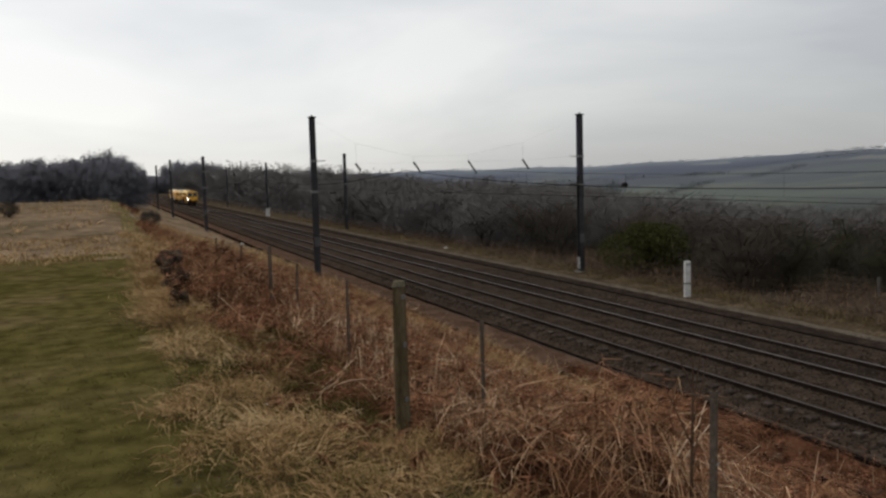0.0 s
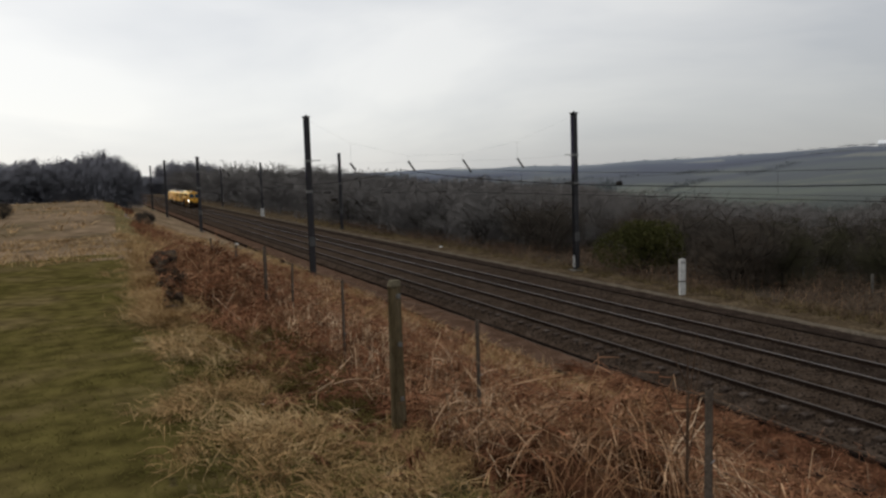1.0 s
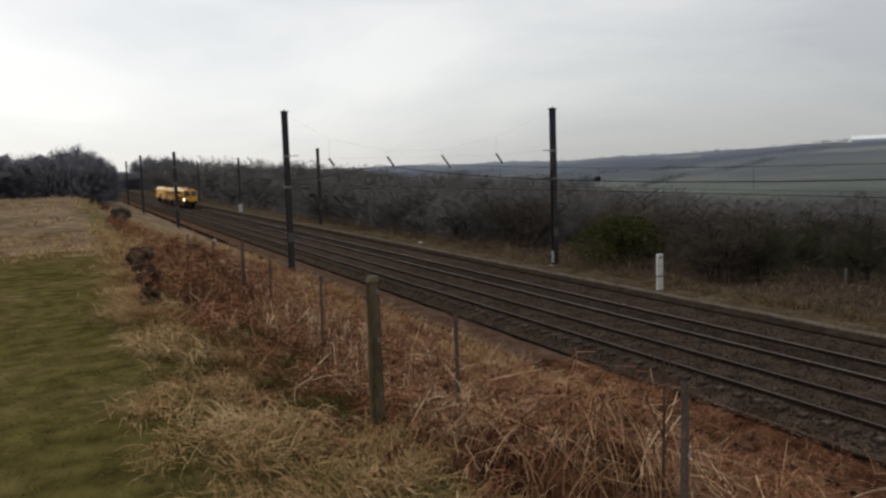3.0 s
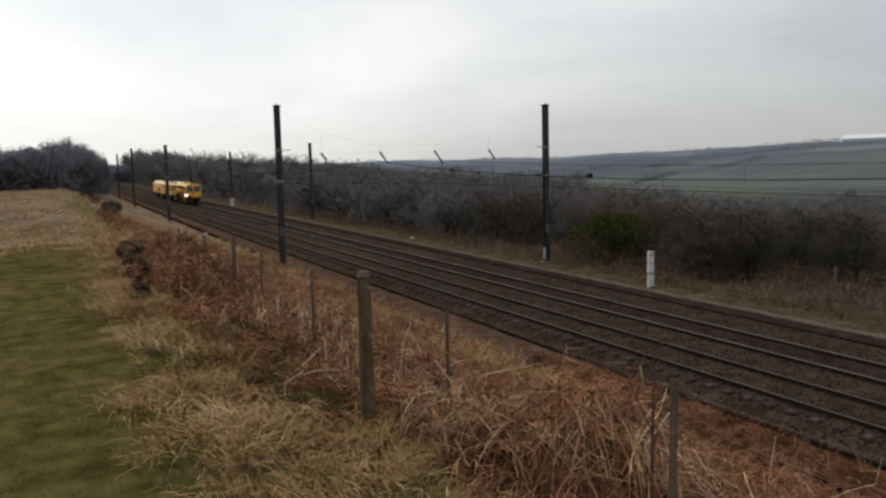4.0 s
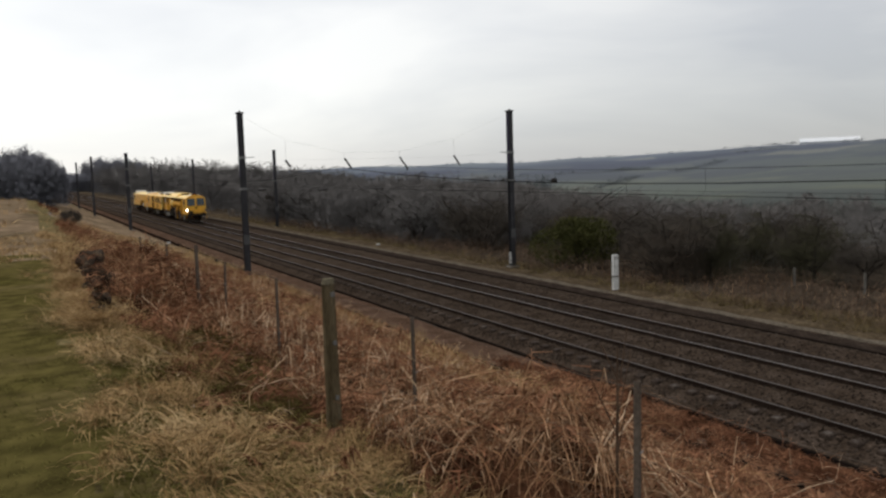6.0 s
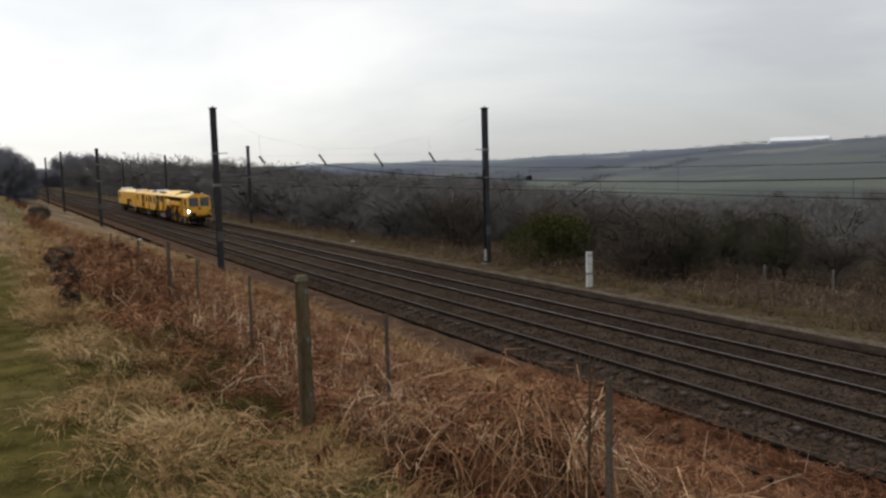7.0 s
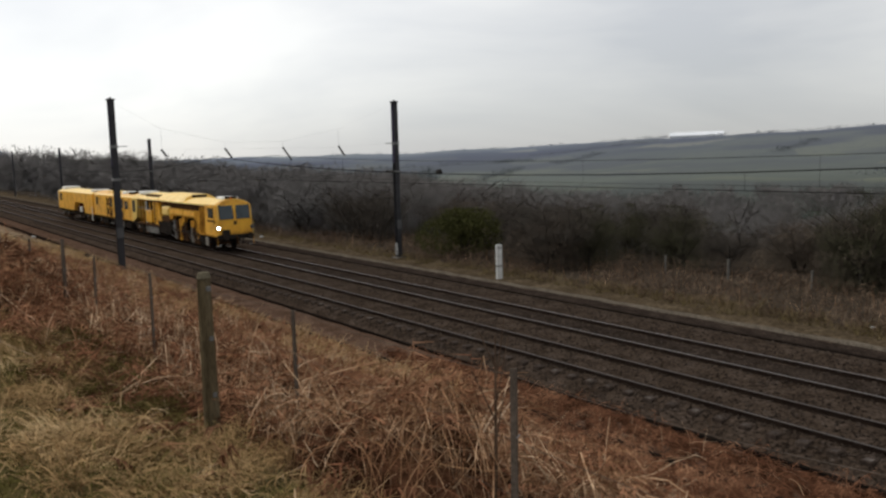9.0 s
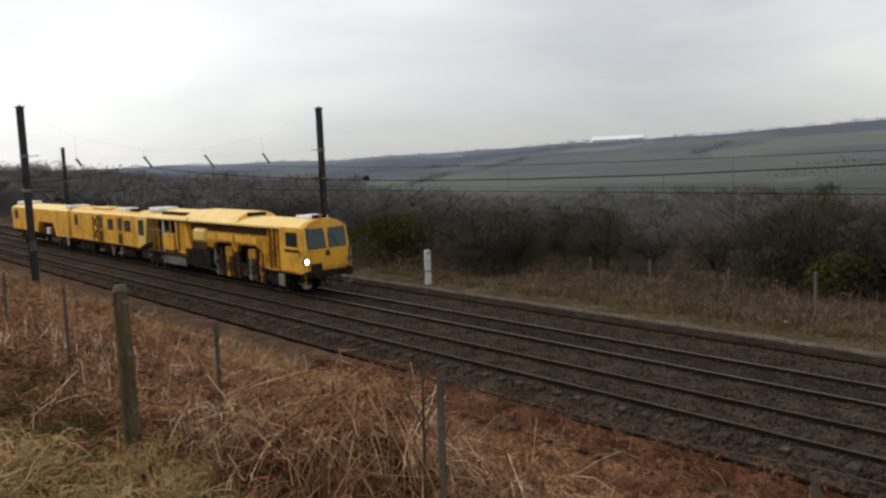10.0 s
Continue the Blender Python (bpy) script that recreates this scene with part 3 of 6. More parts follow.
def window(parent, x, y0, y1, z0, z1, side=-1, material=None):
    """A framed pane on a side wall whose face lies at x."""
    f = blk("window_frame", parent, RUBBER, x - 0.012, x + 0.012, y0 - 0.05, y1 + 0.05, z0 - 0.05, z1 + 0.05, 0.008)
    blk("pane", f, GLASS_DARK, x + side * 0.018 - 0.006, x + side * 0.018 + 0.006, y0, y1, z0, z1, 0.0)
    return f


def pipe(name, parent, material, pts, r=0.03):
    bm = bmesh.new()
    for a, b in zip(pts[:-1], pts[1:]):
        rod(bm, a, b, r, 6)
    return part(name, bm, material, parent)


def loft(bm, rows):
    vs = [[bm.verts.new(p) for p in row] for row in rows]
    fs = [bm.faces.new(vs[0]), bm.faces.new(vs[-1][::-1])]
    for a, b in zip(vs[:-1], vs[1:]):
        n = len(a)
        for i in range(n):
            fs.append(bm.faces.new((a[i], a[(i + 1) % n], b[(i + 1) % n], b[i])))
    bmesh.ops.recalc_face_normals(bm, faces=fs)
    return bm


def end_cab(parent, y0, direction, lit):
    """A driving cab whose face is at y0; direction +1 when its body lies towards +y."""
    Y = lambda d: y0 + direction * d
    bm = bmesh.new()
    # nose: lower half upright, upper half raked back
    outline = lambda hw, d0, d1: [(-hw, Y(d0), 1.05), (-hw, Y(d0), 2.10), (-hw, Y(d1), 3.06), (-hw * 0.7, Y(d1 + 0.02), 3.30), (-hw * 0.3, Y(d1 + 0.03), 3.40), (hw * 0.3, Y(d1 + 0.03), 3.40), (hw * 0.7, Y(d1 + 0.02), 3.30), (hw, Y(d1), 3.06), (hw, Y(d0), 2.10), (hw, Y(d0), 1.05)]
    loft(bm, [outline(1.19, 0.0, 0.16), outline(1.30, 0.14, 0.30), outline(1.33, 0.5, 0.5), outline(1.33, 2.05, 2.05)])
    cab = part("cab", bm, YELLOW, parent)
    # windscreens lean with the face
    for s in (-1, 1):
        a0, a1 = s * 0.12, s * 1.08
        for nm, grow, off, mtl in (("windscreen_frame", 0.035, 0.012, RUBBER), ("windscreen", 0.0, 0.024, GLASS_DARK)):
            lo, hi = min(a0, a1) - grow, max(a0, a1) + grow
            bm = bmesh.new()
            z0, z1 = 2.17 - grow, 3.03 + grow
            rake = lambda z: 0.16 * (z - 2.10) / 0.96
            row = lambda d: [(lo, Y(rake(z0) + d), z0), (hi, Y(rake(z0) + d), z0), (hi, Y(rake(z1) + d), z1), (lo, Y(rake(z1) + d), z1)]
            loft(bm, [row(0.03), row(-off)])
            part(nm, bm, mtl, cab)
    bm = bmesh.new()
    rod(bm, (0.55, Y(-0.05), 2.25), (0.25, Y(0.03), 2.75), 0.012, 5)
    part("wiper", bm, RUBBER, cab)
    blk("emblem", cab, MACHINE_BROWN, -0.12, 0.12, Y(-0.012) if direction > 0 else Y(0.01), Y(0.01) if direction > 0 else Y(-0.012), 1.78, 2.02, 0.0, "small dark unreadable emblem")
    for s in (-1, 1):
        window(parent, s * 1.335, min(Y(0.58), Y(1.45)), max(Y(0.58), Y(1.45)), 2.28, 2.82, s)
        blk("grille", parent, MACHINE_BROWN, s * 1.345 - 0.01, s * 1.345 + 0.01, min(Y(0.35), Y(1.6)), max(Y(0.35), Y(1.6)), 1.98, 2.10, 0.0)
        bm = bmesh.new()
        rod(bm, (s * 1.24, Y(0.16), 1.60), (s * 1.24, Y(-0.07), 1.60), 0.14, 16)
        h = part("headlight", bm, MACHINE_GREY, parent)
        bm = bmesh.new()
        bmesh.ops.create_uvsphere(bm, u_segments=14, v_segments=8, radius=0.105, matrix=Matrix.Translation((s * 1.24, Y(-0.06), 1.60)) @ Matrix.Diagonal((1, 0.45, 1, 1)))
        part("lens", bm, LAMP_LIT if lit and s < 0 else LAMP_OFF, h, "glowing white lens" if lit and s < 0 else "")
        bm = bmesh.new()
        rod(bm, (s * 0.87, Y(0.05), 1.05), (s * 0.87, Y(-0.42), 1.05), 0.10, 12)
        rod(bm, (s * 0.87, Y(-0.38), 1.05), (s * 0.87, Y(-0.46), 1.05), 0.22, 16)
        part("buffer", bm, MACHINE_DARK, parent)
        pipe("handrail", parent, YELLOW_PALE, [(s * 1.28, Y(-0.05), 1.15), (s * 1.30, Y(-0.07), 2.05)], 0.016)
        pipe("mirror_arm", parent, MACHINE_DARK, [(s * 1.32, Y(0.2), 2.0), (s * 1.48, Y(0.12), 1.95), (s * 1.48, Y(0.12), 1.75)], 0.02)
        st = blk("step", parent, MACHINE_GREY, min(s * 1.08, s * 1.32), max(s * 1.08, s * 1.32), min(Y(-0.05), Y(0.3)), max(Y(-0.05), Y(0.3)), 0.42, 0.48, 0.0)
        pipe("step_hanger", parent, YELLOW_DIRTY, [(s * 1.30, Y(0.0), 1.0), (s * 1.30, Y(0.0), 0.45)], 0.025)
    blk("buffer_beam", parent, MACHINE_DARK, -1.28, 1.28, min(Y(-0.08), Y(0.25)), max(Y(-0.08), Y(0.25)), 0.86, 1.16, 0.03)
    blk("front_apron", parent, YELLOW_DIRTY, -0.55, 1.15, min(Y(-0.03), Y(0.02)), max(Y(-0.03), Y(0.02)), 1.14, 1.30, 0.01)
    bm = bmesh.new()
    rod(bm, (0, Y(-0.05), 0.98), (0, Y(-0.35), 0.95), 0.06, 8)
    rod(bm, (0, Y(-0.33), 0.97), (0, Y(-0.36), 0.62), 0.045, 8)
    part("coupling_hook", bm, MACHINE_BROWN, parent)
    for s in (-0.45, 0.45):
        pipe("brake_hose", parent, RUBBER, [(s, Y(-0.1), 0.95), (s, Y(-0.25), 0.8), (s * 0.9, Y(-0.26), 0.5)], 0.03)
    blk("hose_box", parent, MACHINE_DARK, -0.98, -0.42, min(Y(-0.16), Y(0.04)), max(Y(-0.16), Y(0.04)), 1.12, 1.48, 0.04, "dark dirty hose box")
    for s in (-1, 1):
        pipe("corner_pillar", parent, YELLOW_PALE, [(s * 1.21, Y(-0.005), 2.12), (s * 1.19, Y(0.15), 3.06)], 0.028)
    ac = blk("air_conditioner", parent, CREAM, -0.55, 0.55, min(Y(0.55), Y(1.75)), max(Y(0.55), Y(1.75)), 3.34, 3.57, 0.05, "off-white roof unit with dark grille")
    blk("fan_grille", ac, MACHINE_DARK, -0.42, 0.42, min(Y(0.535), Y(0.56)), max(Y(0.535), Y(0.56)), 3.42, 3.60, 0.0)
    bm = bmesh.new()
    rod(bm, (-0.1, Y(0.33), 3.36), (-0.1, Y(0.33), 3.56), 0.075, 10, 0.055)
    part("beacon", bm, ORANGE, parent)


machine = thing("track_machine", 0, 0, 0, label="yellow articulated track maintenance machine with lit headlight and dark underframe", category="rail vehicle")
end_cab(machine, 0.0, 1, True)
# main frame and roof of the working unit
blk("main_frame", machine, MACHINE_DARK, -1.15, 1.15, 0.3, 31.8, 0.86, 1.06, 0.02)
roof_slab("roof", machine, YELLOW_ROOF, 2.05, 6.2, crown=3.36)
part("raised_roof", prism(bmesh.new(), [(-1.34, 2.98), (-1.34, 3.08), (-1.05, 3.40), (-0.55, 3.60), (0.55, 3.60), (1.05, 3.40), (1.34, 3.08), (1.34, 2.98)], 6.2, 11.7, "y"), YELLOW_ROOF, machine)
# dark block as painted shadow; the raised roof itself is closed
blk("roof_hatch_shadow", machine, MACHINE_DARK, -0.62, 0.5, 6.12, 6.21, 3.40, 3.56, 0.02, "dark block for the shadow at the end of the raised roof")
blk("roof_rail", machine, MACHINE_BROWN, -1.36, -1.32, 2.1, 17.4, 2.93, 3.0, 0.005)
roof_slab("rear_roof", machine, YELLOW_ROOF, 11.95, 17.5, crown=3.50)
blk("roof_slot", machine, MACHINE_BROWN, -1.10, -0.66, 12.4, 15.6, 3.26, 3.42, 0.0, "brown recessed slot in the roof")
# dark core behind the side equipment
blk("equipment_core", machine, MACHINE_DARK, -0.62, 0.62, 2.05, 17.5, 1.06, 3.0, 0.03)
for s in (-1, 1):
    blk("door_recess", machine, MACHINE_BROWN, min(s * 0.62, s * 1.05), max(s * 0.62, s * 1.05), 2.06, 3.3, 1.06, 2.98, 0.01)
    for yy in (2.35, 2.75, 3.15):
        blk("recess_post", machine, YELLOW_DIRTY, min(s * 1.12, s * 1.30), max(s * 1.12, s * 1.30), yy - 0.06, yy + 0.06, 1.05, 2.98, 0.02)
    # arched side beam over the tamping gear
    pts = [(3.3, 1.05), (3.3, 2.56), (9.6, 2.56), (9.6, 1.75), (9.0, 1.70), (8.7, 2.05), (6.95, 2.05), (6.7, 1.65), (6.4, 1.65), (6.2, 2.05), (4.4, 2.05), (3.75, 1.75), (3.65, 1.05)]
    part("side_beam", prism(bmesh.new(), pts, s * 1.12 - 0.12, s * 1.12 + 0.12, "x"), YELLOW_DIRTY, machine)
    for ya, yb in ((4.3, 6.5), (6.7, 8.4), (8.55, 9.5)):
        blk("side_panel", machine, YELLOW, s * 1.255 - 0.012, s * 1.255 + 0.012, ya, yb, 2.14, 2.50, 0.01)
    # brown sheet put in for the shade under the roof overhang
    blk("inner_shade_panel", machine, MACHINE_BROWN, s * 1.0 - 0.05, s * 1.0 + 0.05, 3.3, 11.9, 2.54, 2.98, 0.0)
    # lifting and tamping gear
    for k, (yy, mtl) in enumerate(((4.2, YELLOW_DIRTY), (4.75, MACHINE_BROWN), (5.35, MACHINE_PALE), (6.5, MACHINE_BROWN), (7.1, MACHINE_BROWN), (7.7, YELLOW_DIRTY), (8.35, MACHINE_BROWN), (8.85, MACHINE_GREY))):
        bm = bmesh.new()
        lean = 0.25 * math.sin(k * 2.1)
        rod(bm, (s * 1.02, yy, 0.38 + 0.1 * (k % 3)), (s * 1.08, yy + lean, 1.75), 0.09, 8)
        rod(bm, (s * 1.02, yy + lean * 0.3, 0.8), (s * 1.06, yy + lean * 0.7, 1.35), 0.14, 10)
        box(bm, s * 1.0 - 0.1, s * 1.0 + 0.1, yy - 0.14, yy + 0.14, 0.30, 0.52, 0.02)
        part("tamping_arm", bm, mtl, machine)
    for yy in (5.0, 7.4):
        blk("tamping_block", machine, MACHINE_DARK, s * 0.86 - 0.2, s * 0.86 + 0.2, yy - 0.75, yy + 0.75, 0.85, 1.75, 0.05)
        blk("gear_case", machine, YELLOW_DIRTY, s * 1.08 - 0.1, s * 1.08 + 0.1, yy - 0.35, yy + 0.35, 1.35, 1.85, 0.05)
    # rounded tank, ribbed housing, open bay with ladder and box
    blk("fuel_tank", machine, YELLOW_PALE, min(s * 0.7, s * 1.30), max(s * 0.7, s * 1.30), 9.75, 11.35, 1.90, 2.66, 0.16)
    blk("tank_saddle", machine, MACHINE_BROWN, min(s * 0.7, s * 1.22), max(s * 0.7, s * 1.22), 9.7, 11.5, 1.50, 1.90, 0.03)
    blk("hanging_box", machine, MACHINE_DARK, min(s * 0.7, s * 1.25), max(s * 0.7, s * 1.25), 9.4, 12.4, 0.55, 1.48, 0.05)
    part("ribbed_housing", prism(bmesh.new(), [(11.7, 1.5), (12.35, 2.96), (13.75, 2.96), (13.5, 1.1), (12.2, 1.1)], s * 0.9 - 0.3, s * 0.9 + 0.3, "x"), YELLOW, machine)
    blk("housing_gap", machine, MACHINE_DARK, s * 1.2 - 0.015, s * 1.2 + 0.015, 13.2, 13.4, 1.15, 2.9, 0.0)
    for k in range(3):
        blk("rib", machine, YELLOW_DIRTY, s * 1.21 - 0.02, s * 1.21 + 0.02, 12.5 + k * 0.26, 12.55 + k * 0.26, 1.3, 2.85, 0.0)
    blk("tool_box", machine, YELLOW, min(s * 0.9, s * 1.30), max(s * 0.9, s * 1.30), 13.85, 15.4, 1.25, 2.20, 0.04)
    for yy in (14.2, 15.2, 16.0, 16.7):
        blk("bay_post", machine, CREAM if yy in (15.2,) else YELLOW_DIRTY, s * 1.26 - 0.04, s * 1.26 + 0.04, yy - 0.04, yy + 0.04, 1.05, 2.98, 0.0)
    blk("bay_rail", machine, MACHINE_GREY, s * 1.26 - 0.03, s * 1.26 + 0.03, 14.0, 17.4, 2.30, 2.36, 0.0)
    blk("engine_block", machine, MACHINE_BROWN, min(s * 0.62, s * 1.05), max(s * 0.62, s * 1.05), 14.2, 16.9, 1.1, 2.0, 0.06)
    blk("bay_floor", machine, MACHINE_BROWN, s * 1.2 - 0.12, s * 1.2 + 0.12, 11.8, 17.6, 1.02, 1.16, 0.01)
    blk("grey_skirt", machine, MACHINE_GREY, s * 1.12 - 0.06, s * 1.12 + 0.06, 12.6, 15.6, 0.42, 0.92, 0.03)
    blk("front_guard", machine, MACHINE_PALE, s * 1.16 - 0.03, s * 1.16 + 0.03, 2.0, 2.55, 0.32, 0.92, 0.03, "dirty white guard plate")
    blk("sill", machine, YELLOW_DIRTY, s * 1.29 - 0.05, s * 1.29 + 0.05, 0.4, 3.2, 1.03, 1.12, 0.01)
bogie(machine, 3.1, 0.9)
bogie(machine, 16.6, 0.9)
bogie(machine, 29.2, 0.9)

# operators' cabin and engine house
ring = lambda y, z0: [(-1.33, y, z0), (-1.33, y, 3.02), (-0.95, y, 3.25), (-0.45, y, 3.36), (0.45, y, 3.36), (0.95, y, 3.25), (1.33, y, 3.02), (1.33, y, z0)]
bm = bmesh.new()
loft(bm, [ring(19.0, 1.06), ring(31.8, 1.06)])
part("cabin_body", bm, YELLOW, machine)
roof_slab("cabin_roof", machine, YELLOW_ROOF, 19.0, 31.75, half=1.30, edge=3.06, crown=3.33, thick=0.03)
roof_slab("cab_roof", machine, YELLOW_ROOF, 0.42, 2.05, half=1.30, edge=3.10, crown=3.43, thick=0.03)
bm = bmesh.new()
loft(bm, [[(x * 0.97, 17.6 + (0.35 if z < 2 else 0), z) for x, _, z in ring(0, 1.45)], [(x, 19.0, z) for x, _, z in ring(0, 1.06)]])
part("cabin_nose", bm, YELLOW_PALE, machine)
for s in (-1, 1):
    X = s * 1.335
    blk("nose_glass", machine, GLASS_DARK, X - 0.012, X + 0.012, 18.1, 18.85, 1.9, 2.85, 0.0)
    for ya, yb, za, zb in ((20.2, 21.15, 2.08, 2.68), (23.2, 24.15, 2.08, 2.68), (30.3, 30.9, 2.15, 2.78)):
        window(machine, X, ya, yb, za, zb, s)
    for ya in (21.45, 25.0):
        d = blk("door", machine, YELLOW_DIRTY, X - 0.02, X + 0.02, ya, ya + 0.95, 1.12, 2.96, 0.01)
        blk("door_window", d, GLASS_DARK, X + s * 0.026 - 0.006, X + s * 0.026 + 0.006, ya + 0.15, ya + 0.8, 2.05, 2.85, 0.0)
        blk("door_panel", d, MACHINE_BROWN, X + s * 0.026 - 0.006, X + s * 0.026 + 0.006, ya + 0.15, ya + 0.8, 1.2, 1.85, 0.0)
        pipe("grab_rail", machine, YELLOW_PALE, [(X + s * 0.06, ya - 0.1, 1.2), (X + s * 0.06, ya - 0.1, 2.5)], 0.02)
        blk("step", machine, MACHINE_GREY, X - 0.12, X + 0.08, ya + 0.1, ya + 0.85, 0.55, 0.62, 0.0)
    for a, b in (((26.1, 1.25), (27.0, 2.0)), ((26.1, 2.0), (27.0, 1.25)), ((26.1, 2.05), (27.0, 2.85)), ((26.1, 2.85), (27.0, 2.05))):
        pipe("lattice_bar", machine, MACHINE_BROWN, [(X + s * 0.02, a[0], a[1]), (X + s * 0.02, b[0], b[1])], 0.045)
    for yy in (26.05, 27.05):
        blk("lattice_post", machine, MACHINE_BROWN, X - 0.03, X + 0.03, yy - 0.05, yy + 0.05, 1.15, 2.9, 0.0)
    for yy in (19.6, 22.7, 27.6, 29.5):
        blk("panel_seam", machine, YELLOW_DIRTY, X - 0.008, X + 0.008, yy - 0.02, yy + 0.02, 1.1, 3.0, 0.0)
    blk("lower_seam", machine, MACHINE_BROWN, X - 0.01, X + 0.01, 19.1, 31.7, 1.06, 1.13, 0.0)
    for yy in (20.0, 24.6, 27.4):
        blk("underfloor_box", machine, MACHINE_DARK, min(s * 0.7, s * 1.2), max(s * 0.7, s * 1.2), yy, yy + 1.8, 0.42, 0.86, 0.04)
    for yy, lean in ((23.4, 0.3), (24.0, -0.2), (22.2, 0.0)):
        pipe("work_arm", machine, MACHINE_PALE, [(s * 1.2, yy, 0.95), (s * 1.2, yy + lean, 0.35)], 0.07)
blk("roof_unit", machine, CREAM, -0.9, 0.1, 21.9, 23.2, 3.2, 3.46, 0.06, "off-white roof unit")
blk("roof_grille", machine, MACHINE_DARK, -0.95, 0.0, 19.9, 21.0, 3.3, 3.44, 0.02)
blk("roof_unit", machine, YELLOW_PALE, -0.9, 0.2, 24.8, 28.2, 3.28, 3.42, 0.04)
blk("exhaust", machine, MACHINE_DARK, 0.3, 0.9, 30.0, 31.0, 3.3, 3.62, 0.08)
blk("cabin_roof_unit", machine, CREAM, -1.1, 0.2, 16.0, 17.6, 3.36, 3.62, 0.06, "off-white roof unit")

wagon = thing("trailing_unit", 0, 0, 0, label="yellow trailing unit of a track machine with dark underframe", category="rail vehicle")
bm = bmesh.new()
pts = [(32.5, 1.05), (32.5, 3.02), (48.0, 3.02), (48.15, 2.1), (48.1, 1.15), (40.4, 1.15), (40.2, 2.02), (36.3, 2.02), (35.7, 1.05)]
prism(bm, pts, -1.33, 1.33, "x")
part("body", bm, YELLOW, wagon)
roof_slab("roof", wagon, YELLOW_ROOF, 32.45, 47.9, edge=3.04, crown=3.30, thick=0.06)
blk("frame", wagon, MACHINE_DARK, -1.1, 1.1, 32.4, 47.9, 0.82, 1.05, 0.02)
blk("bay_core", wagon, RED_DARK, -0.9, 0.9, 36.3, 40.2, 1.05, 2.03, 0.02)
for s in (-1, 1):
    for yy in (37.0, 38.2, 39.4):
        blk("bay_unit", wagon, CREAM if yy == 38.2 else MACHINE_BROWN, min(s * 0.85, s * 1.2), max(s * 0.85, s * 1.2), yy - 0.35, yy + 0.35, 1.06, 1.55, 0.03)
    for yy in (33.6, 35.0, 41.6, 43.4, 45.2):
        blk("panel_seam", wagon, YELLOW_DIRTY, s * 1.335 - 0.008, s * 1.335 + 0.008, yy - 0.02, yy + 0.02, 1.2, 3.0, 0.0)
    window(wagon, s * 1.335, 46.2, 47.2, 2.1, 2.75, s)
    blk("corner_post", wagon, CREAM, s * 1.27 - 0.06, s * 1.27 + 0.06, 48.0, 48.2, 1.2, 3.0, 0.02)
    pipe("ladder", wagon, CREAM, [(s * 1.36, 32.7, 0.45), (s * 1.36, 32.7, 1.8)], 0.04)
blk("roof_unit", wagon, CREAM, -1.1, 0.5, 32.6, 33.7, 3.2, 3.44, 0.06, "off-white roof unit")
blk("roof_unit", wagon, CREAM, -1.0, 0.6, 45.4, 47.4, 3.2, 3.52, 0.06, "off-white roof unit")
blk("coupler", wagon, MACHINE_DARK, -0.2, 0.2, 31.7, 32.6, 0.85, 1.1, 0.03)
bogie(wagon, 34.6, 0.9)
bogie(wagon, 45.4, 0.9)

# both units are a little slimmer than the loading gauge
machine.scale = wagon.scale = (0.93, 1.0, 1.0)
# ---- plants ----
BRACKEN = mat("dead_bracken_fronds", (0.050, 0.019, 0.010), (0.185, 0.086, 0.047), (0.370, 0.205, 0.118), scale=0.8, fine=0.3, island=0.6, rough=0.85, brush=0.25)
STALK = mat("pale_bracken_stalks", (0.095, 0.040, 0.020), (0.25, 0.136, 0.072), (0.66, 0.47, 0.30), scale=2.2, island=0.7, rough=0.7)
BLEACHED = mat("bleached_bracken_stems", (0.30, 0.185, 0.105), (0.50, 0.345, 0.215), (0.72, 0.57, 0.40), scale=1.2, island=0.5, rough=0.7)
TUFT = mat("straw_coloured_grass", (0.200, 0.120, 0.054), (0.370, 0.240, 0.114), (0.540, 0.395, 0.220), scale=1.2, island=0.45, rough=0.8, brush=0.45)
GREEN_BLADE = mat("green_grass_blades", (0.072, 0.068, 0.017), (0.108, 0.094, 0.028), (0.185, 0.142, 0.056), scale=0.7, island=0.45, rough=0.75)
TWIG = mat("bare_twigs", (0.080, 0.068, 0.056), (0.104, 0.089, 0.073), (0.130, 0.110, 0.090), scale=0.25, island=0.12, rough=0.9)
TWIG = mat("bare_twigs", (0.059, 0.050, 0.041), (0.076, 0.065, 0.054), (0.096, 0.081, 0.066), scale=0.25, island=0.12, rough=0.9, brush=0.85)
# twigs again for the distance, paled and blued with haze in the colour
TWIG_FAR = mat("hazed_distant_twigs", (0.215, 0.217, 0.250), (0.244, 0.244, 0.275), (0.273, 0.269, 0.295), scale=0.05, island=0.08, rough=0.95)
TWIG_FAR = mat("hazed_distant_twigs", (0.179, 0.181, 0.208), (0.203, 0.203, 0.229), (0.226, 0.224, 0.246), scale=0.05, island=0.08, rough=0.95, brush=0.85)
TWIG_MID = mat("hazed_valley_twigs", (0.204, 0.192, 0.187), (0.240, 0.223, 0.214), (0.274, 0.250, 0.233), scale=0.05, island=0.12, rough=0.95)
TWIG_MID = mat("hazed_valley_twigs", (0.137, 0.129, 0.125), (0.161, 0.150, 0.143), (0.184, 0.168, 0.157), scale=0.05, island=0.12, rough=0.95, brush=0.85)
TWIG_RED = mat("reddish_brown_stems", (0.066, 0.044, 0.031), (0.115, 0.078, 0.054), (0.19, 0.138, 0.095), scale=0.4, island=0.5, rough=0.9)
BARK = mat("dark_bark", (0.035, 0.030, 0.026), (0.060, 0.052, 0.044), scale=4, fine=0.4, rough=0.95)
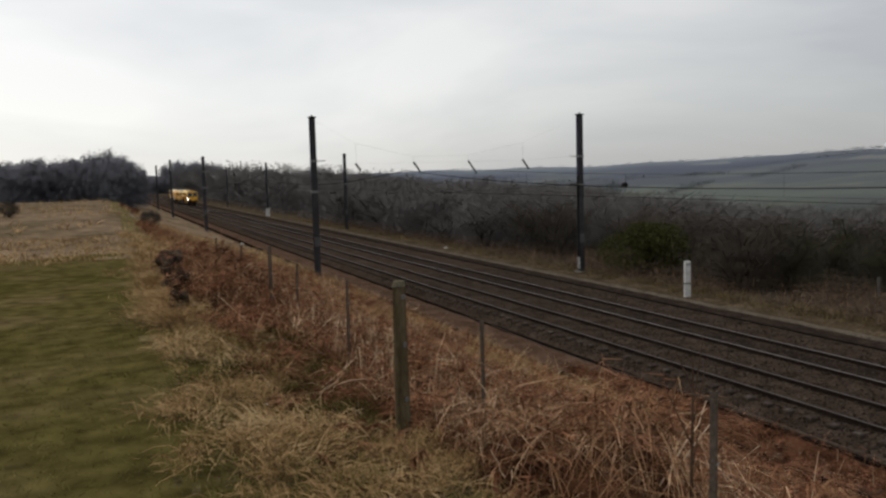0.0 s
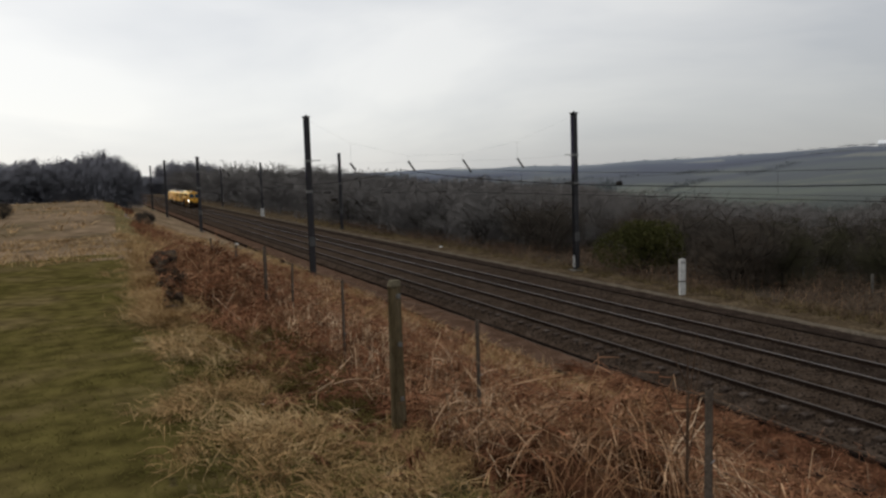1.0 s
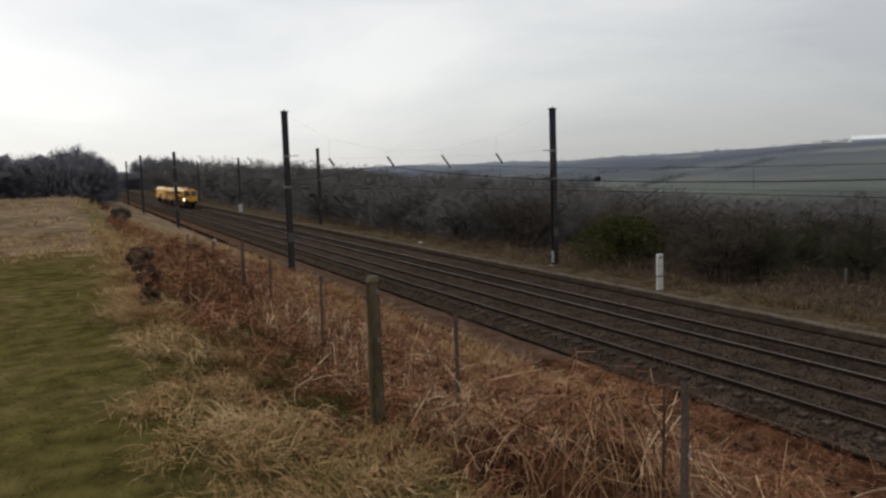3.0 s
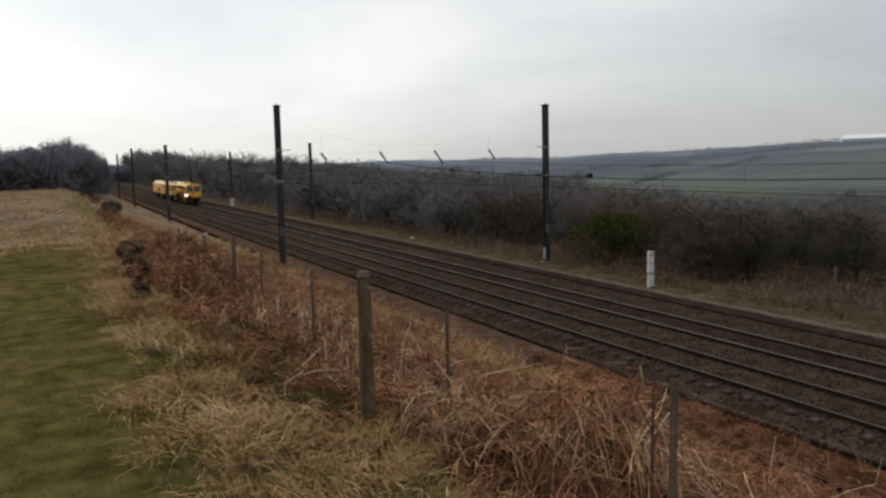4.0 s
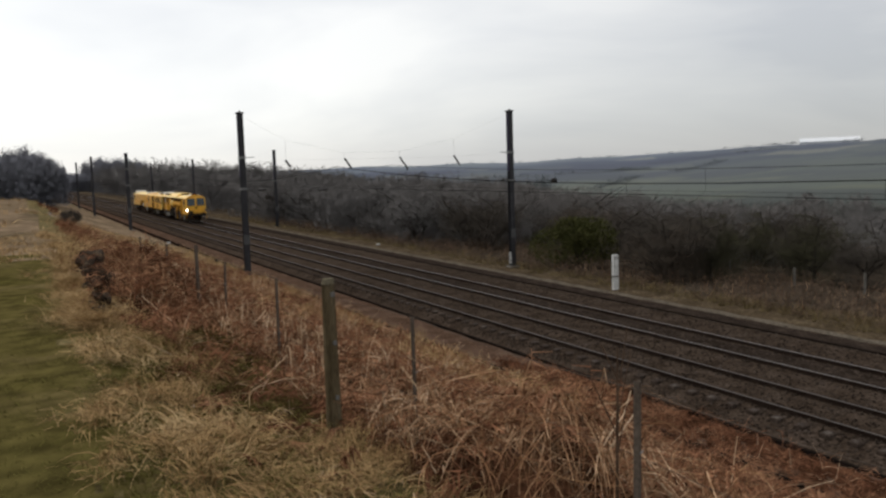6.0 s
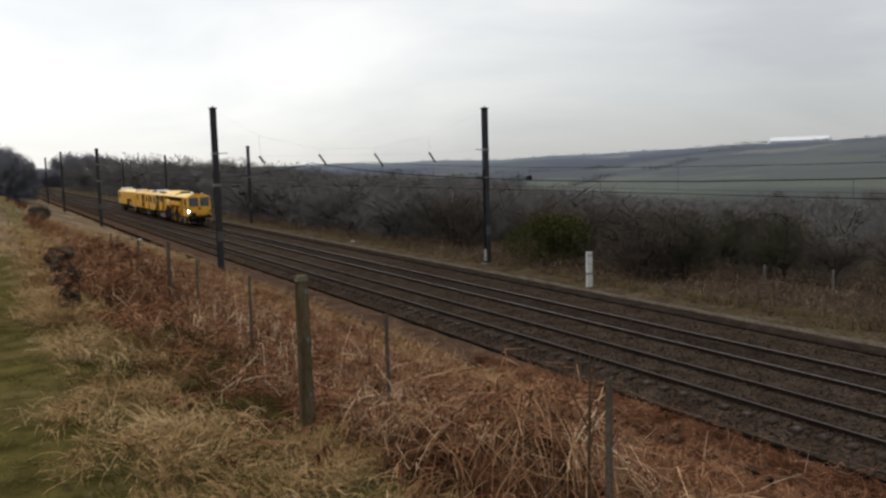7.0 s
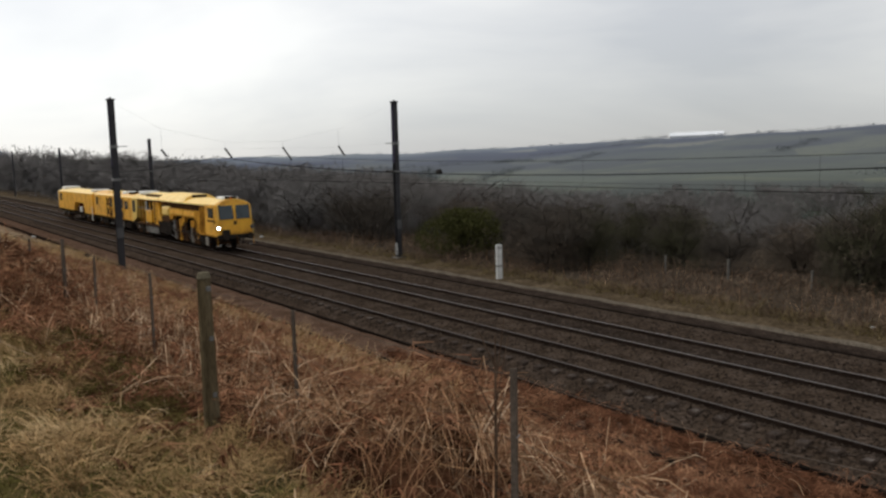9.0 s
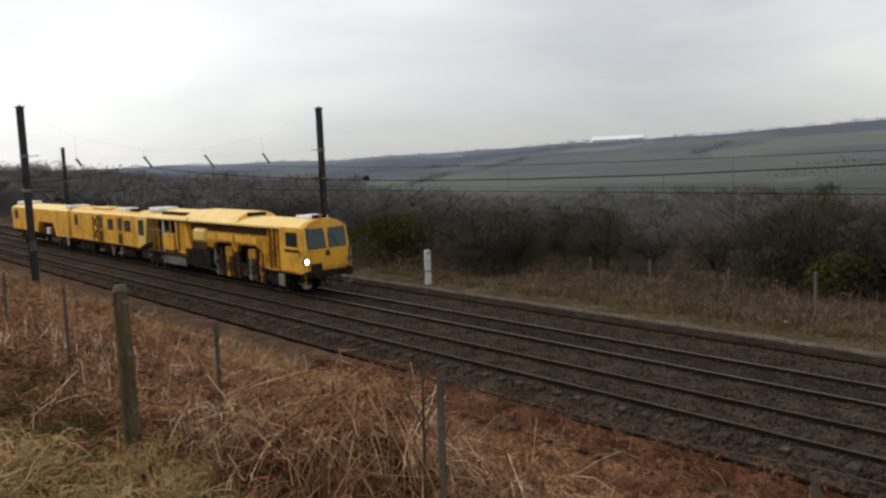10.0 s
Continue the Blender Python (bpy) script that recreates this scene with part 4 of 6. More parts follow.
EVERGREEN = mat("dark_green_leaves", (0.034, 0.036, 0.014), (0.060, 0.062, 0.022), (0.095, 0.090, 0.036), scale=0.9, island=0.4, rough=0.6)


def ribbons(root, az, lean, bend, length, width, seg=3, twist=None, taper=0.25, kink=0.0, fold=None):
    """Curved strips: roots (n, 3); lean is the angle from upright at the foot, bend what is added by the tip. Gives vertices and faces."""
    n = len(root)
    s = np.linspace(0, 1, seg + 1)
    th = lean[:, None] + bend[:, None] * (s[None, :-1] + 0.5 / seg)
    if fold is not None:
        # broken over sharply part of the way up
        at, turn = fold
        th = th + turn[:, None] * (s[None, 1:] > at[:, None] + 1e-6)
    if kink:
        th = th + rng.normal(0, kink, th.shape)
    step = length[:, None] / seg
    hx = np.concatenate([np.zeros((n, 1)), np.cumsum(np.sin(th) * step, 1)], 1)
    hz = np.concatenate([np.zeros((n, 1)), np.cumsum(np.cos(th) * step, 1)], 1)
    ca, sa = np.cos(az)[:, None], np.sin(az)[:, None]
    p = np.stack([root[:, :1] + hx * ca, root[:, 1:2] + hx * sa, root[:, 2:3] + hz], -1)
    tw = np.zeros(n) if twist is None else twist
    side = np.stack([-np.sin(az) * np.cos(tw), np.cos(az) * np.cos(tw), np.sin(tw)], -1)
    w = width[:, None] * (1 - (1 - taper) * s[None, :]) / 2
    v = np.stack([p - side[:, None, :] * w[..., None], p + side[:, None, :] * w[..., None]], 2)
    base = (np.arange(n) * (seg + 1) * 2)[:, None] + (np.arange(seg) * 2)[None, :]
    f = np.stack([base, base + 1, base + 3, base + 2], -1).reshape(-1, 4)
    return v.reshape(-1, 3), f, p


def spikes(root, az, lean, length, width, twist):
    """Fine twigs, each a single pointed blade."""
    n = len(root)
    tip = root + length[:, None] * np.stack([np.sin(lean) * np.cos(az), np.sin(lean) * np.sin(az), np.cos(lean)], -1)
    side = np.stack([-np.sin(az) * np.cos(twist), np.cos(az) * np.cos(twist), np.sin(twist)], -1) * width[:, None] / 2
    return np.stack([root - side, root + side, tip], 1).reshape(-1, 3), np.arange(3 * n).reshape(-1, 3)


def split(f):
    """Four-cornered faces as pairs of triangles."""
    return np.concatenate([f[:, [0, 1, 2]], f[:, [0, 2, 3]]])


def merge(*pieces):
    vs, fs, k = [], [], 0
    for v, f in pieces:
        vs.append(v)
        fs.append(f + k)
        k += len(v)
    return np.concatenate(vs), np.concatenate(fs)


def quick_mesh(name, v, f, material):
    """A mesh from arrays of faces that all have as many corners."""
    k = f.shape[1]
    me = bpy.data.meshes.new(name)
    me.vertices.add(len(v))
    me.vertices.foreach_set("co", np.ascontiguousarray(v, np.float32).ravel())
    me.loops.add(f.size)
    me.loops.foreach_set("vertex_index", np.ascontiguousarray(f, np.int32).ravel())
    me.polygons.add(len(f))
    me.polygons.foreach_set("loop_start", np.arange(0, f.size, k, dtype=np.int32))
    me.polygons.foreach_set("loop_total", np.full(len(f), k, np.int32))
    me.update(calc_edges=True)
    me.materials.append(material)
    return me


def stuff(name, v, f, material, label, category):
    return tagged(new(name, quick_mesh(name, v, f, material)), label, category, kind="stuff")


rng = np.random.default_rng(7)
U = lambda a, b, n: rng.uniform(a, b, n)

# heaps of bracken: x, y, radius, height
HEAPS = [(-14.95, 3.95, 0.85, 1.08), (-15.25, 4.75, 0.65, 0.66), (-14.3, 3.2, 0.8, 0.82), (-13.7, 2.5, 0.8, 0.70), (-14.4, 5.4, 0.8, 0.55), (-14.6, 7.7, 0.9, 0.62), (-15.4, 6.6, 0.5, 0.30), (-14.2, 10.2, 1.1, 0.50),
         (-16.5, 11.4, 0.6, 0.50), (-16.4, 12.7, 0.65, 0.62), (-16.2, 14.6, 0.8, 0.70), (-15.6, 16.5, 1.3, 0.5), (-15.0, 11.0, 0.9, 0.40), (-13.2, 7.0, 1.0, 0.36), (-12.4, 14.5, 1.4, 0.45), (-14.3, 19.5, 1.3, 0.5), (-13.0, 24.0, 1.5, 0.5),
         (-12.6, 10.0, 0.9, 0.40), (-11.6, 6.4, 1.0, 0.40), (-12.3, 3.9, 0.9, 0.5)]


def heap_z(x, y):
    z = 0.0
    for hx, hy, r, h in HEAPS:
        d2 = ((x - hx) ** 2 + (y - hy) ** 2) / r ** 2
        z = np.maximum(z, h * np.exp(-1.35 * d2))
    return z


def bracken_floor(x, y):
    # near the viewer the litter creeps over the path to the ballast edge
    creep = GRADE * y - 0.40 - 1.5 * smoothstep(-3.62, -3.45, x) - 1.5 * smoothstep(20.0, 22.5, y + 1.2 * np.sin(x * 3.1))
    return np.maximum(ground_z(x, y) + heap_z(x, y) * 0.85, creep)


def build_bracken():
    # springy brown base of the heaps
    gx, gy = np.meshgrid(np.linspace(-16.95, -3.45, 134), np.linspace(0.2, 30, 200), indexing="ij")
    gz_ = bracken_floor(gx, gy) - heap_z(gx, gy) * 0.07 - 0.02 + 0.05 * wob(gx, gy, 5.0, 0.3) + 0.03 * wob(gx, gy, 13.0, 1.3) - 0.12 * smoothstep(-16.3, -17.0, gx) - 0.25 * smoothstep(28, 30, gy) - 0.2 * smoothstep(-15.4, -15.7, gx) * smoothstep(5.6, 5.0, gy)
    a, b = np.meshgrid(np.arange(133), np.arange(199), indexing="ij")
    f = np.stack([a * 200 + b, (a + 1) * 200 + b, (a + 1) * 200 + b + 1, a * 200 + b + 1], -1).reshape(-1, 4)
    stuff("bracken_bed", np.stack([gx, gy, gz_], -1).reshape(-1, 3), f, LITTER, "matted brown bed of fallen bracken on the embankment", "bracken")
    pieces, stalks = [], []
    for x0, x1, y0, y1, n, seg, npin, grow in ((-16.95, -9.5, 0.8, 16, 8800, 3, 16, 1.0), (-16.3, -5.0, 14, 47, 8500, 2, 7, 1.25), (-9.5, -3.75, 0.6, 21, 6500, 2, 8, 0.9)):
        x, y = U(x0, x1, n), U(y0, y1, n)
        keep = (x > -16.78 + 0.25 * wob(x, y, 1.4, 0.3)) & ((y < 58) | (x > -12)) & ((x > -15.5 + 0.2 * wob(x, y, 2.0, 1.0)) | (y > 5.3) | (rng.random(n) < 0.12)) & ((y > 3.7) | (x > -14.6) | (rng.random(n) < 0.25)) & ((y > 14) | (wob(x, y, 3.1, 2.2) < 0.35) | (rng.random(n) < 0.3)) & ((((x + 16.25) / 0.6) ** 2 + ((y - 7.3) / 2.0) ** 2 > 1) | (rng.random(n) < 0.25))
        x, y = x[keep], y[keep]
        n = len(x)
        root = np.stack([x, y, bracken_floor(x, y) + U(-0.02, 0.14, n)], -1)
        az, lean, bend, ln = U(0, 6.283, n), U(0.3, 1.25, n), U(0.3, 1.3, n), U(0.2, 0.62, n) * grow * np.where((x < -15.7) & (y < 6.5), 0.3, 1.0) * np.where((y > 14) & (x > -10), 0.6, 1.0)
        v, fc, p = ribbons(root, az, lean, bend, ln, U(0.008, 0.015, n) * grow, seg, U(-1, 1, n))
        pieces.append((v, fc))
        # side leaflets hang from the midrib
        for k in range(npin):
            u = 0.2 + 0.8 * k / npin
            i = np.minimum((u * seg).astype(int) if isinstance(u, np.ndarray) else int(u * seg), seg - 1)
            q = p[:, i] * (1 - (u * seg - i)) + p[:, i + 1] * (u * seg - i)
            sgn = 1 if k % 2 else -1
            m = len(q)
            v, fc, _ = ribbons(q, az + sgn * U(0.9, 1.7, m), U(1.2, 2.1, m), U(0.2, 0.9, m), (0.22 - 0.12 * u) * U(0.5, 1.3, m) * grow, (0.017 - 0.006 * u) * U(0.5, 1.4, m) * grow ** 3, 1, U(-0.9, 0.9, m), 0.3)
            pieces.append((v, fc))
    # fronds tumbling over the fallen stones
    n = 110
    y = U(9.8, 17.0, n)
    x = -16.95 + 0.03 * (y - 10) + rng.normal(0, 0.14, n)
    root = np.stack([x, y, ground_z(x, y) + U(0.12, 0.62, n)], -1)
    az = rng.normal(3.6, 0.9, n)
    v, fc, p = ribbons(root, az, U(0.8, 1.5, n), U(0.5, 1.5, n), U(0.12, 0.34, n), U(0.010, 0.018, n), 2, U(-1, 1, n))
    pieces.append((v, fc))
    for k in range(6):
        q = p[:, 1] if k < 3 else p[:, 2]
        v, fc, _ = ribbons(q, az + (1 if k % 2 else -1) * U(0.8, 1.7, n), U(1.2, 2.1, n), U(0.2, 0.9, n), U(0.06, 0.16, n), U(0.008, 0.018, n), 1, U(-0.9, 0.9, n), 0.3)
        pieces.append((v, fc))
    v, f = merge(*pieces)
    stuff("dead_bracken", v, f, BRACKEN, "collapsed rust-brown dead bracken fronds covering the embankment", "bracken")
    pieces = []
    # pale stalks: bowed outwards over each heap like thatch, many of them snapped and hanging
    for hx, hy, r, h in HEAPS:
        near = hy < 6
        n = int((90 if near else 90) * r)
        a = U(0, 6.283, n)
        rr = r * 0.75 * np.sqrt(U(0, 1, n))
        x, y = hx + rr * np.cos(a), hy + rr * np.sin(a)
        root = np.stack([x, y, bracken_floor(x, y) + U(-0.02, 0.16, n)], -1)
        v, fc, _ = ribbons(root, a + rng.normal(0, 0.35, n), U(0.7, 1.5, n), U(0.5, 1.6, n), U(0.25, 0.72, n) * (0.55 + 0.45 * h), U(0.005, 0.011, n), 6, U(-1.0, 1.0, n), 0.5, 0.12)
        pieces.append((v, fc))
        n = int((120 if near else 80) * r)
        a = U(0, 6.283, n)
        rr = r * 0.85 * np.sqrt(U(0, 1, n))
        x, y = hx + rr * np.cos(a), hy + rr * np.sin(a)
        root = np.stack([x, y, bracken_floor(x, y) + U(0.0, 0.1, n)], -1)
        v, fc, _ = ribbons(root, a + rng.normal(0, 0.6, n), U(0.2, 1.0, n), U(-0.2, 0.3, n), U(0.35, 0.8, n) * (0.5 + 0.4 * h), U(0.006, 0.012, n), 6, U(-1.2, 1.2, n), 0.6, 0.05, (rng.choice([0.34, 0.5, 0.67], n), U(1.3, 2.5, n)))
        pieces.append((v, fc))
    # the near heaps are combed downhill on the side of the field
    for hx, hy, r, h in HEAPS:
        if hy > 8.5 or h < 0.35 or hx < -15.3:
            continue
        n = int(210 * r * h)
        side, back = rng.normal(0, 0.48, n) * r, U(-0.15, 0.45, n) * r
        x, y = hx - 0.6 * back + 0.8 * side, hy - 0.8 * back - 0.6 * side
        root = np.stack([x, y, bracken_floor(x, y) + U(0.02, 0.14, n)], -1)
        v, fc, _ = ribbons(root, 4.07 + rng.normal(0, 0.5, n) - 0.8 * side / r, U(0.75, 1.45, n), U(0.7, 1.7, n), U(0.35, 0.95, n) * (0.35 + 0.6 * h), U(0.005, 0.012, n), 7, U(-0.8, 0.8, n), 0.5, 0.14)
        pieces.append((v, fc))
    v, f = merge(*pieces)
    stuff("bracken_stalks", v, f, STALK, "pale bent stalks of dead bracken hanging over the heaps", "bracken")
    pieces = []
    # bleached tufts of broken stems along the fence and down the bank
    for x0, x1, y0, y1, m, g in ((-15.6, -14.3, 4.6, 11, 62, 0.9), (-15.9, -14.4, 9, 24, 100, 1.0), (-14.3, -8.5, 2.5, 14, 60, 0.8), (-14.6, -8.0, 9, 24, 70, 0.9), (-14, -6.5, 14, 40, 60, 1.0)):
        cx, cy = U(x0, x1, m), U(y0, y1, m)
        k = 13
        x, y = np.repeat(cx, k) + rng.normal(0, 0.10, m * k), np.repeat(cy, k) + rng.normal(0, 0.13, m * k)
        lay = np.repeat(U(0, 6.283, m), k) + rng.normal(0, 0.6, m * k)
        n = m * k
        root = np.stack([x, y, bracken_floor(x, y)], -1)
        v, fc, _ = ribbons(root, lay, U(0.0, 0.6, n), U(-0.1, 0.35, n), U(0.3, 0.7, n) * g, U(0.006, 0.012, n) * np.repeat(1 + 0.02 * cy, k), 6, U(-1.2, 1.2, n), 0.55, 0.06, (rng.choice([0.5, 0.67, 0.84], n), U(1.2, 2.6, n)))
        pieces.append((v, fc))
    # loose stems lying and leaning anywhere
    for x0, x1, y0, y1, n, g in ((-16.8, -10, 0.8, 14, 1500, 1.0), (-16.2, -6, 14, 60, 1800, 1.4), (-11, -4.0, 0.5, 20, 900, 0.9), (-15.5, -12.0, 2.0, 9.5, 700, 1.1)):
        x, y = U(x0, x1, n), U(y0, y1, n)
        root = np.stack([x, y, bracken_floor(x, y) + 0.04], -1)
        v, fc, _ = ribbons(root, U(0, 6.283, n), U(0.6, 1.5, n), rng.choice([0.1, 0.4, 1.0], n), U(0.25, 0.7, n) * g * np.where((x < -15.7) & (y < 6.5), 0.4, 1.0), U(0.005, 0.010, n) * g, 4, U(-1.3, 1.3, n), 0.5, 0.16)
        pieces.append((v, fc))
    v, f = merge(*pieces)
    stuff("bleached_stems", v, f, BLEACHED, "bleached broken stems sticking up out of the dead bracken", "bracken")


build_bracken()
# fine hanging straw among the fronds
n = 15000
x, y = U(-16.8, -9.5, n), 0.9 + 15 * rng.random(n) ** 1.3
lump = wob(x, y, 1.6, 0.8) + 2.2 * heap_z(x, y)
keep = (lump > 0.05) & ((x > -15.7) | (y > 6.5))
x, y = x[keep], y[keep]
n = len(x)
v, f, _ = ribbons(np.stack([x, y, bracken_floor(x, y) + U(0.08, 0.34, n)], -1), rng.normal(3.9, 1.2, n), U(0.6, 1.6, n), U(0.6, 1.7, n), U(0.12, 0.42, n), U(0.003, 0.007, n), 3, U(-1, 1, n), 0.4, 0.3)
stuff("bracken_straw", v, f, mat("tan_bracken_straw", (0.15, 0.074, 0.036), (0.26, 0.146, 0.074), (0.40, 0.26, 0.15), scale=1.5, island=0.5), "fine tan straw hanging over the bracken heaps", "bracken")


def tufts(centres, blades, length, width, spread, seg=3, droop=(0.5, 1.6)):
    n = len(centres) * blades
    c = np.repeat(centres, blades, 0)
    size = np.repeat(U(0.6, 1.3, len(centres)), blades)
    a, rr = U(0, 6.283, n), np.abs(rng.normal(0, spread, n)) * size
    lay = np.repeat(U(0, 6.283, len(centres)), blades)
    x, y = c[:, 0] + rr * np.cos(a), c[:, 1] + rr * np.sin(a)
    root = np.stack([x, y, c[:, 2] + 0 * x], -1)
    az = np.where(rng.random(n) < 0.55, lay + rng.normal(0, 0.5, n), a)
    return ribbons(root, az, U(0.1, 0.8, n), U(*droop, n), U(*length, n) * size, U(*width, n), seg, U(-0.8, 0.8, n), 0.2)[:2]


def mats_of_grass(centres, blades, length, width, spread):
    """Tussocks of long grass combed flat by the wind, each lying one way."""
    m = len(centres)
    n = m * blades
    c = np.repeat(centres, blades, 0)
    size = np.repeat(U(0.5, 1.4, m), blades)
    x, y = c[:, 0] + rng.normal(0, spread, n) * size, c[:, 1] + rng.normal(0, spread, n) * size
    lay = np.repeat(rng.normal(3.9, 1.3, m), blades) + rng.normal(0, 0.6, n)
    rise = U(0.0, 0.07, n) * size
    return ribbons(np.stack([x, y, c[:, 2] + rise], -1), lay, U(0.4, 1.3, n), U(0.4, 1.5, n), U(*length, n) * size, U(*width, n), 3, U(-0.9, 0.9, n), 0.2, 0.2)[:2]


def on_ground(x, y, dz=0.0):
    return np.stack([x, y, ground_z(x, y) + dz], -1)


def build_grass():
    # straw fringe between lawn and bracken, and round the post
    n = 300
    y = 1.2 + 16 * rng.random(n) ** 1.1
    x = -17.12 + 0.03 * np.clip(y - 5, 0, 12) + rng.normal(0, 0.26, n) + 0.25 * np.sin(y * 1.9)
    keep = wob(x, y, 2.2, 4.0) > 0.05
    p1 = mats_of_grass(on_ground(x[keep], y[keep]), 105, (0.06, 0.20), (0.004, 0.009), 0.11)
    n = 170
    x, y = U(-17.0, -15.35, n), U(1.3, 5.8, n)
    keep = wob(x, y, 2.2, 4.0) > -0.3
    p2 = mats_of_grass(on_ground(x[keep], y[keep], 0.01), 105, (0.06, 0.20), (0.004, 0.009), 0.11)
    n = 300
    x, y = U(-17.4, -14.2, n), U(16, 34, n)
    p3 = tufts(on_ground(x, y), 14, (0.2, 0.5), (0.012, 0.022), 0.16, 2)
    n = 600
    x, y = U(-40, -15, n), U(28, 130, n)
    keep = wob(x, y, 0.25, 0.4) > 0.1
    p4 = tufts(on_ground(x[keep], y[keep]), 9, (0.25, 0.6), (0.03, 0.06), 0.3, 2)
    n = 900
    x, y = U(-42, -16.6, n), 15 + 15 * rng.random(n) + 3 * rng.random(n)
    keep = wob(x, y, 0.5, 1.4) > -0.2 + 0.25 * (20 - y) / 5
    p5 = tufts(on_ground(x[keep], y[keep]), 22, (0.10, 0.30), (0.010, 0.022), 0.28, 2, (0.8, 1.6))
    n = 2400
    y = 15 + 50 * rng.random(n) ** 1.3
    x = U(-15.8, -6.2, n)
    keep = wob(x, y, 0.5, 3.0) > -0.25
    p7 = tufts(on_ground(x[keep], y[keep], 0.03), 16, (0.18, 0.5), (0.012, 0.024), 0.22, 2)
    n = 140
    y = U(9.4, 19.5, n)
    p6 = mats_of_grass(on_ground(-17.25 + 0.03 * (y - 10) + rng.normal(0, 0.12, n), y, 0.05), 110, (0.10, 0.26), (0.004, 0.009), 0.12)
    # small wisps scattered through the green of the fringe
    n = 270
    y = 1.6 + 14 * rng.random(n) ** 1.2
    x = -17.15 + 0.03 * np.clip(y - 5, 0, 12) + rng.normal(0, 0.30, n)
    p8 = mats_of_grass(on_ground(x, y, 0.01), 42, (0.08, 0.24), (0.004, 0.009), 0.07)
    v, f = merge(p1, p2, p3, p4, p5, p6, p7, p8)
    stuff("straw_grass", v, f, TUFT, "tussocks of dead straw-coloured grass along the field edge", "grass")
    # mown turf
    n = 46000
    r, a = 1.8 + 9 * rng.random(n) ** 1.5, U(-0.75, 0.5, n)
    x, y = EYE[0] + r * np.sin(a), r * np.cos(a)
    keep = (x < -16.9 + 0.25 * wob(x, y, 2.0, 0.2))
    x, y = x[keep], y[keep]
    n = len(x)
    v, f, _ = ribbons(on_ground(x, y, -0.005), U(0, 6.283, n), U(0.9, 1.35, n), U(0.0, 0.25, n), U(0.02, 0.06, n) * (1 + 0.05 * y), U(0.004, 0.007, n), 1, U(-0.6, 0.6, n), 0.3)
    n = 520
    yy = U(1.5, 11, n)
    p5 = mats_of_grass(on_ground(U(-17.7, -15.9, n) + 0.03 * yy, yy), 46, (0.05, 0.18), (0.003, 0.006), 0.10)
    v, f = merge((v, f), p5)
    stuff("turf", v, f, GREEN_BLADE, "short green and olive turf of the field path", "grass")
    # verge on the far side of the line
    n = 1100
    y = 4 + 110 * rng.random(n) ** 1.5
    x = 8.6 + np.abs(rng.normal(0, 1.4, n)) + 0.3 * wob(n + y, y, 0.4, 1.0)
    keep = x > 7.6
    v, f = tufts(on_ground(x[keep], y[keep]), 12, (0.15, 0.42), (0.014, 0.026), 0.2, 2)
    stuff("verge_grass", v, f, mat("dull_verge_grass", (0.078, 0.060, 0.026), (0.130, 0.098, 0.046), (0.20, 0.15, 0.076), scale=0.5, island=0.4), "dry pale grass along the far verge of the railway", "grass")


build_grass()


def tube(p, q, r0, r1, k=4):
    """A tapered limb as k flat sides."""
    p, q = np.asarray(p, float), np.asarray(q, float)
    d = q - p
    d = d / (np.linalg.norm(d) + 1e-9)
    u = np.cross(d, (0.3, 0.9, 0.2))
    u /= np.linalg.norm(u)
    w = np.cross(d, u)
    a = np.arange(k) * 2 * np.pi / k
    ring = np.cos(a)[:, None] * u + np.sin(a)[:, None] * w
    v = np.concatenate([p + ring * r0, q + ring * r1])
    f = np.array([[i, (i + 1) % k, k + (i + 1) % k, k + i] for i in range(k)])
    return v, f


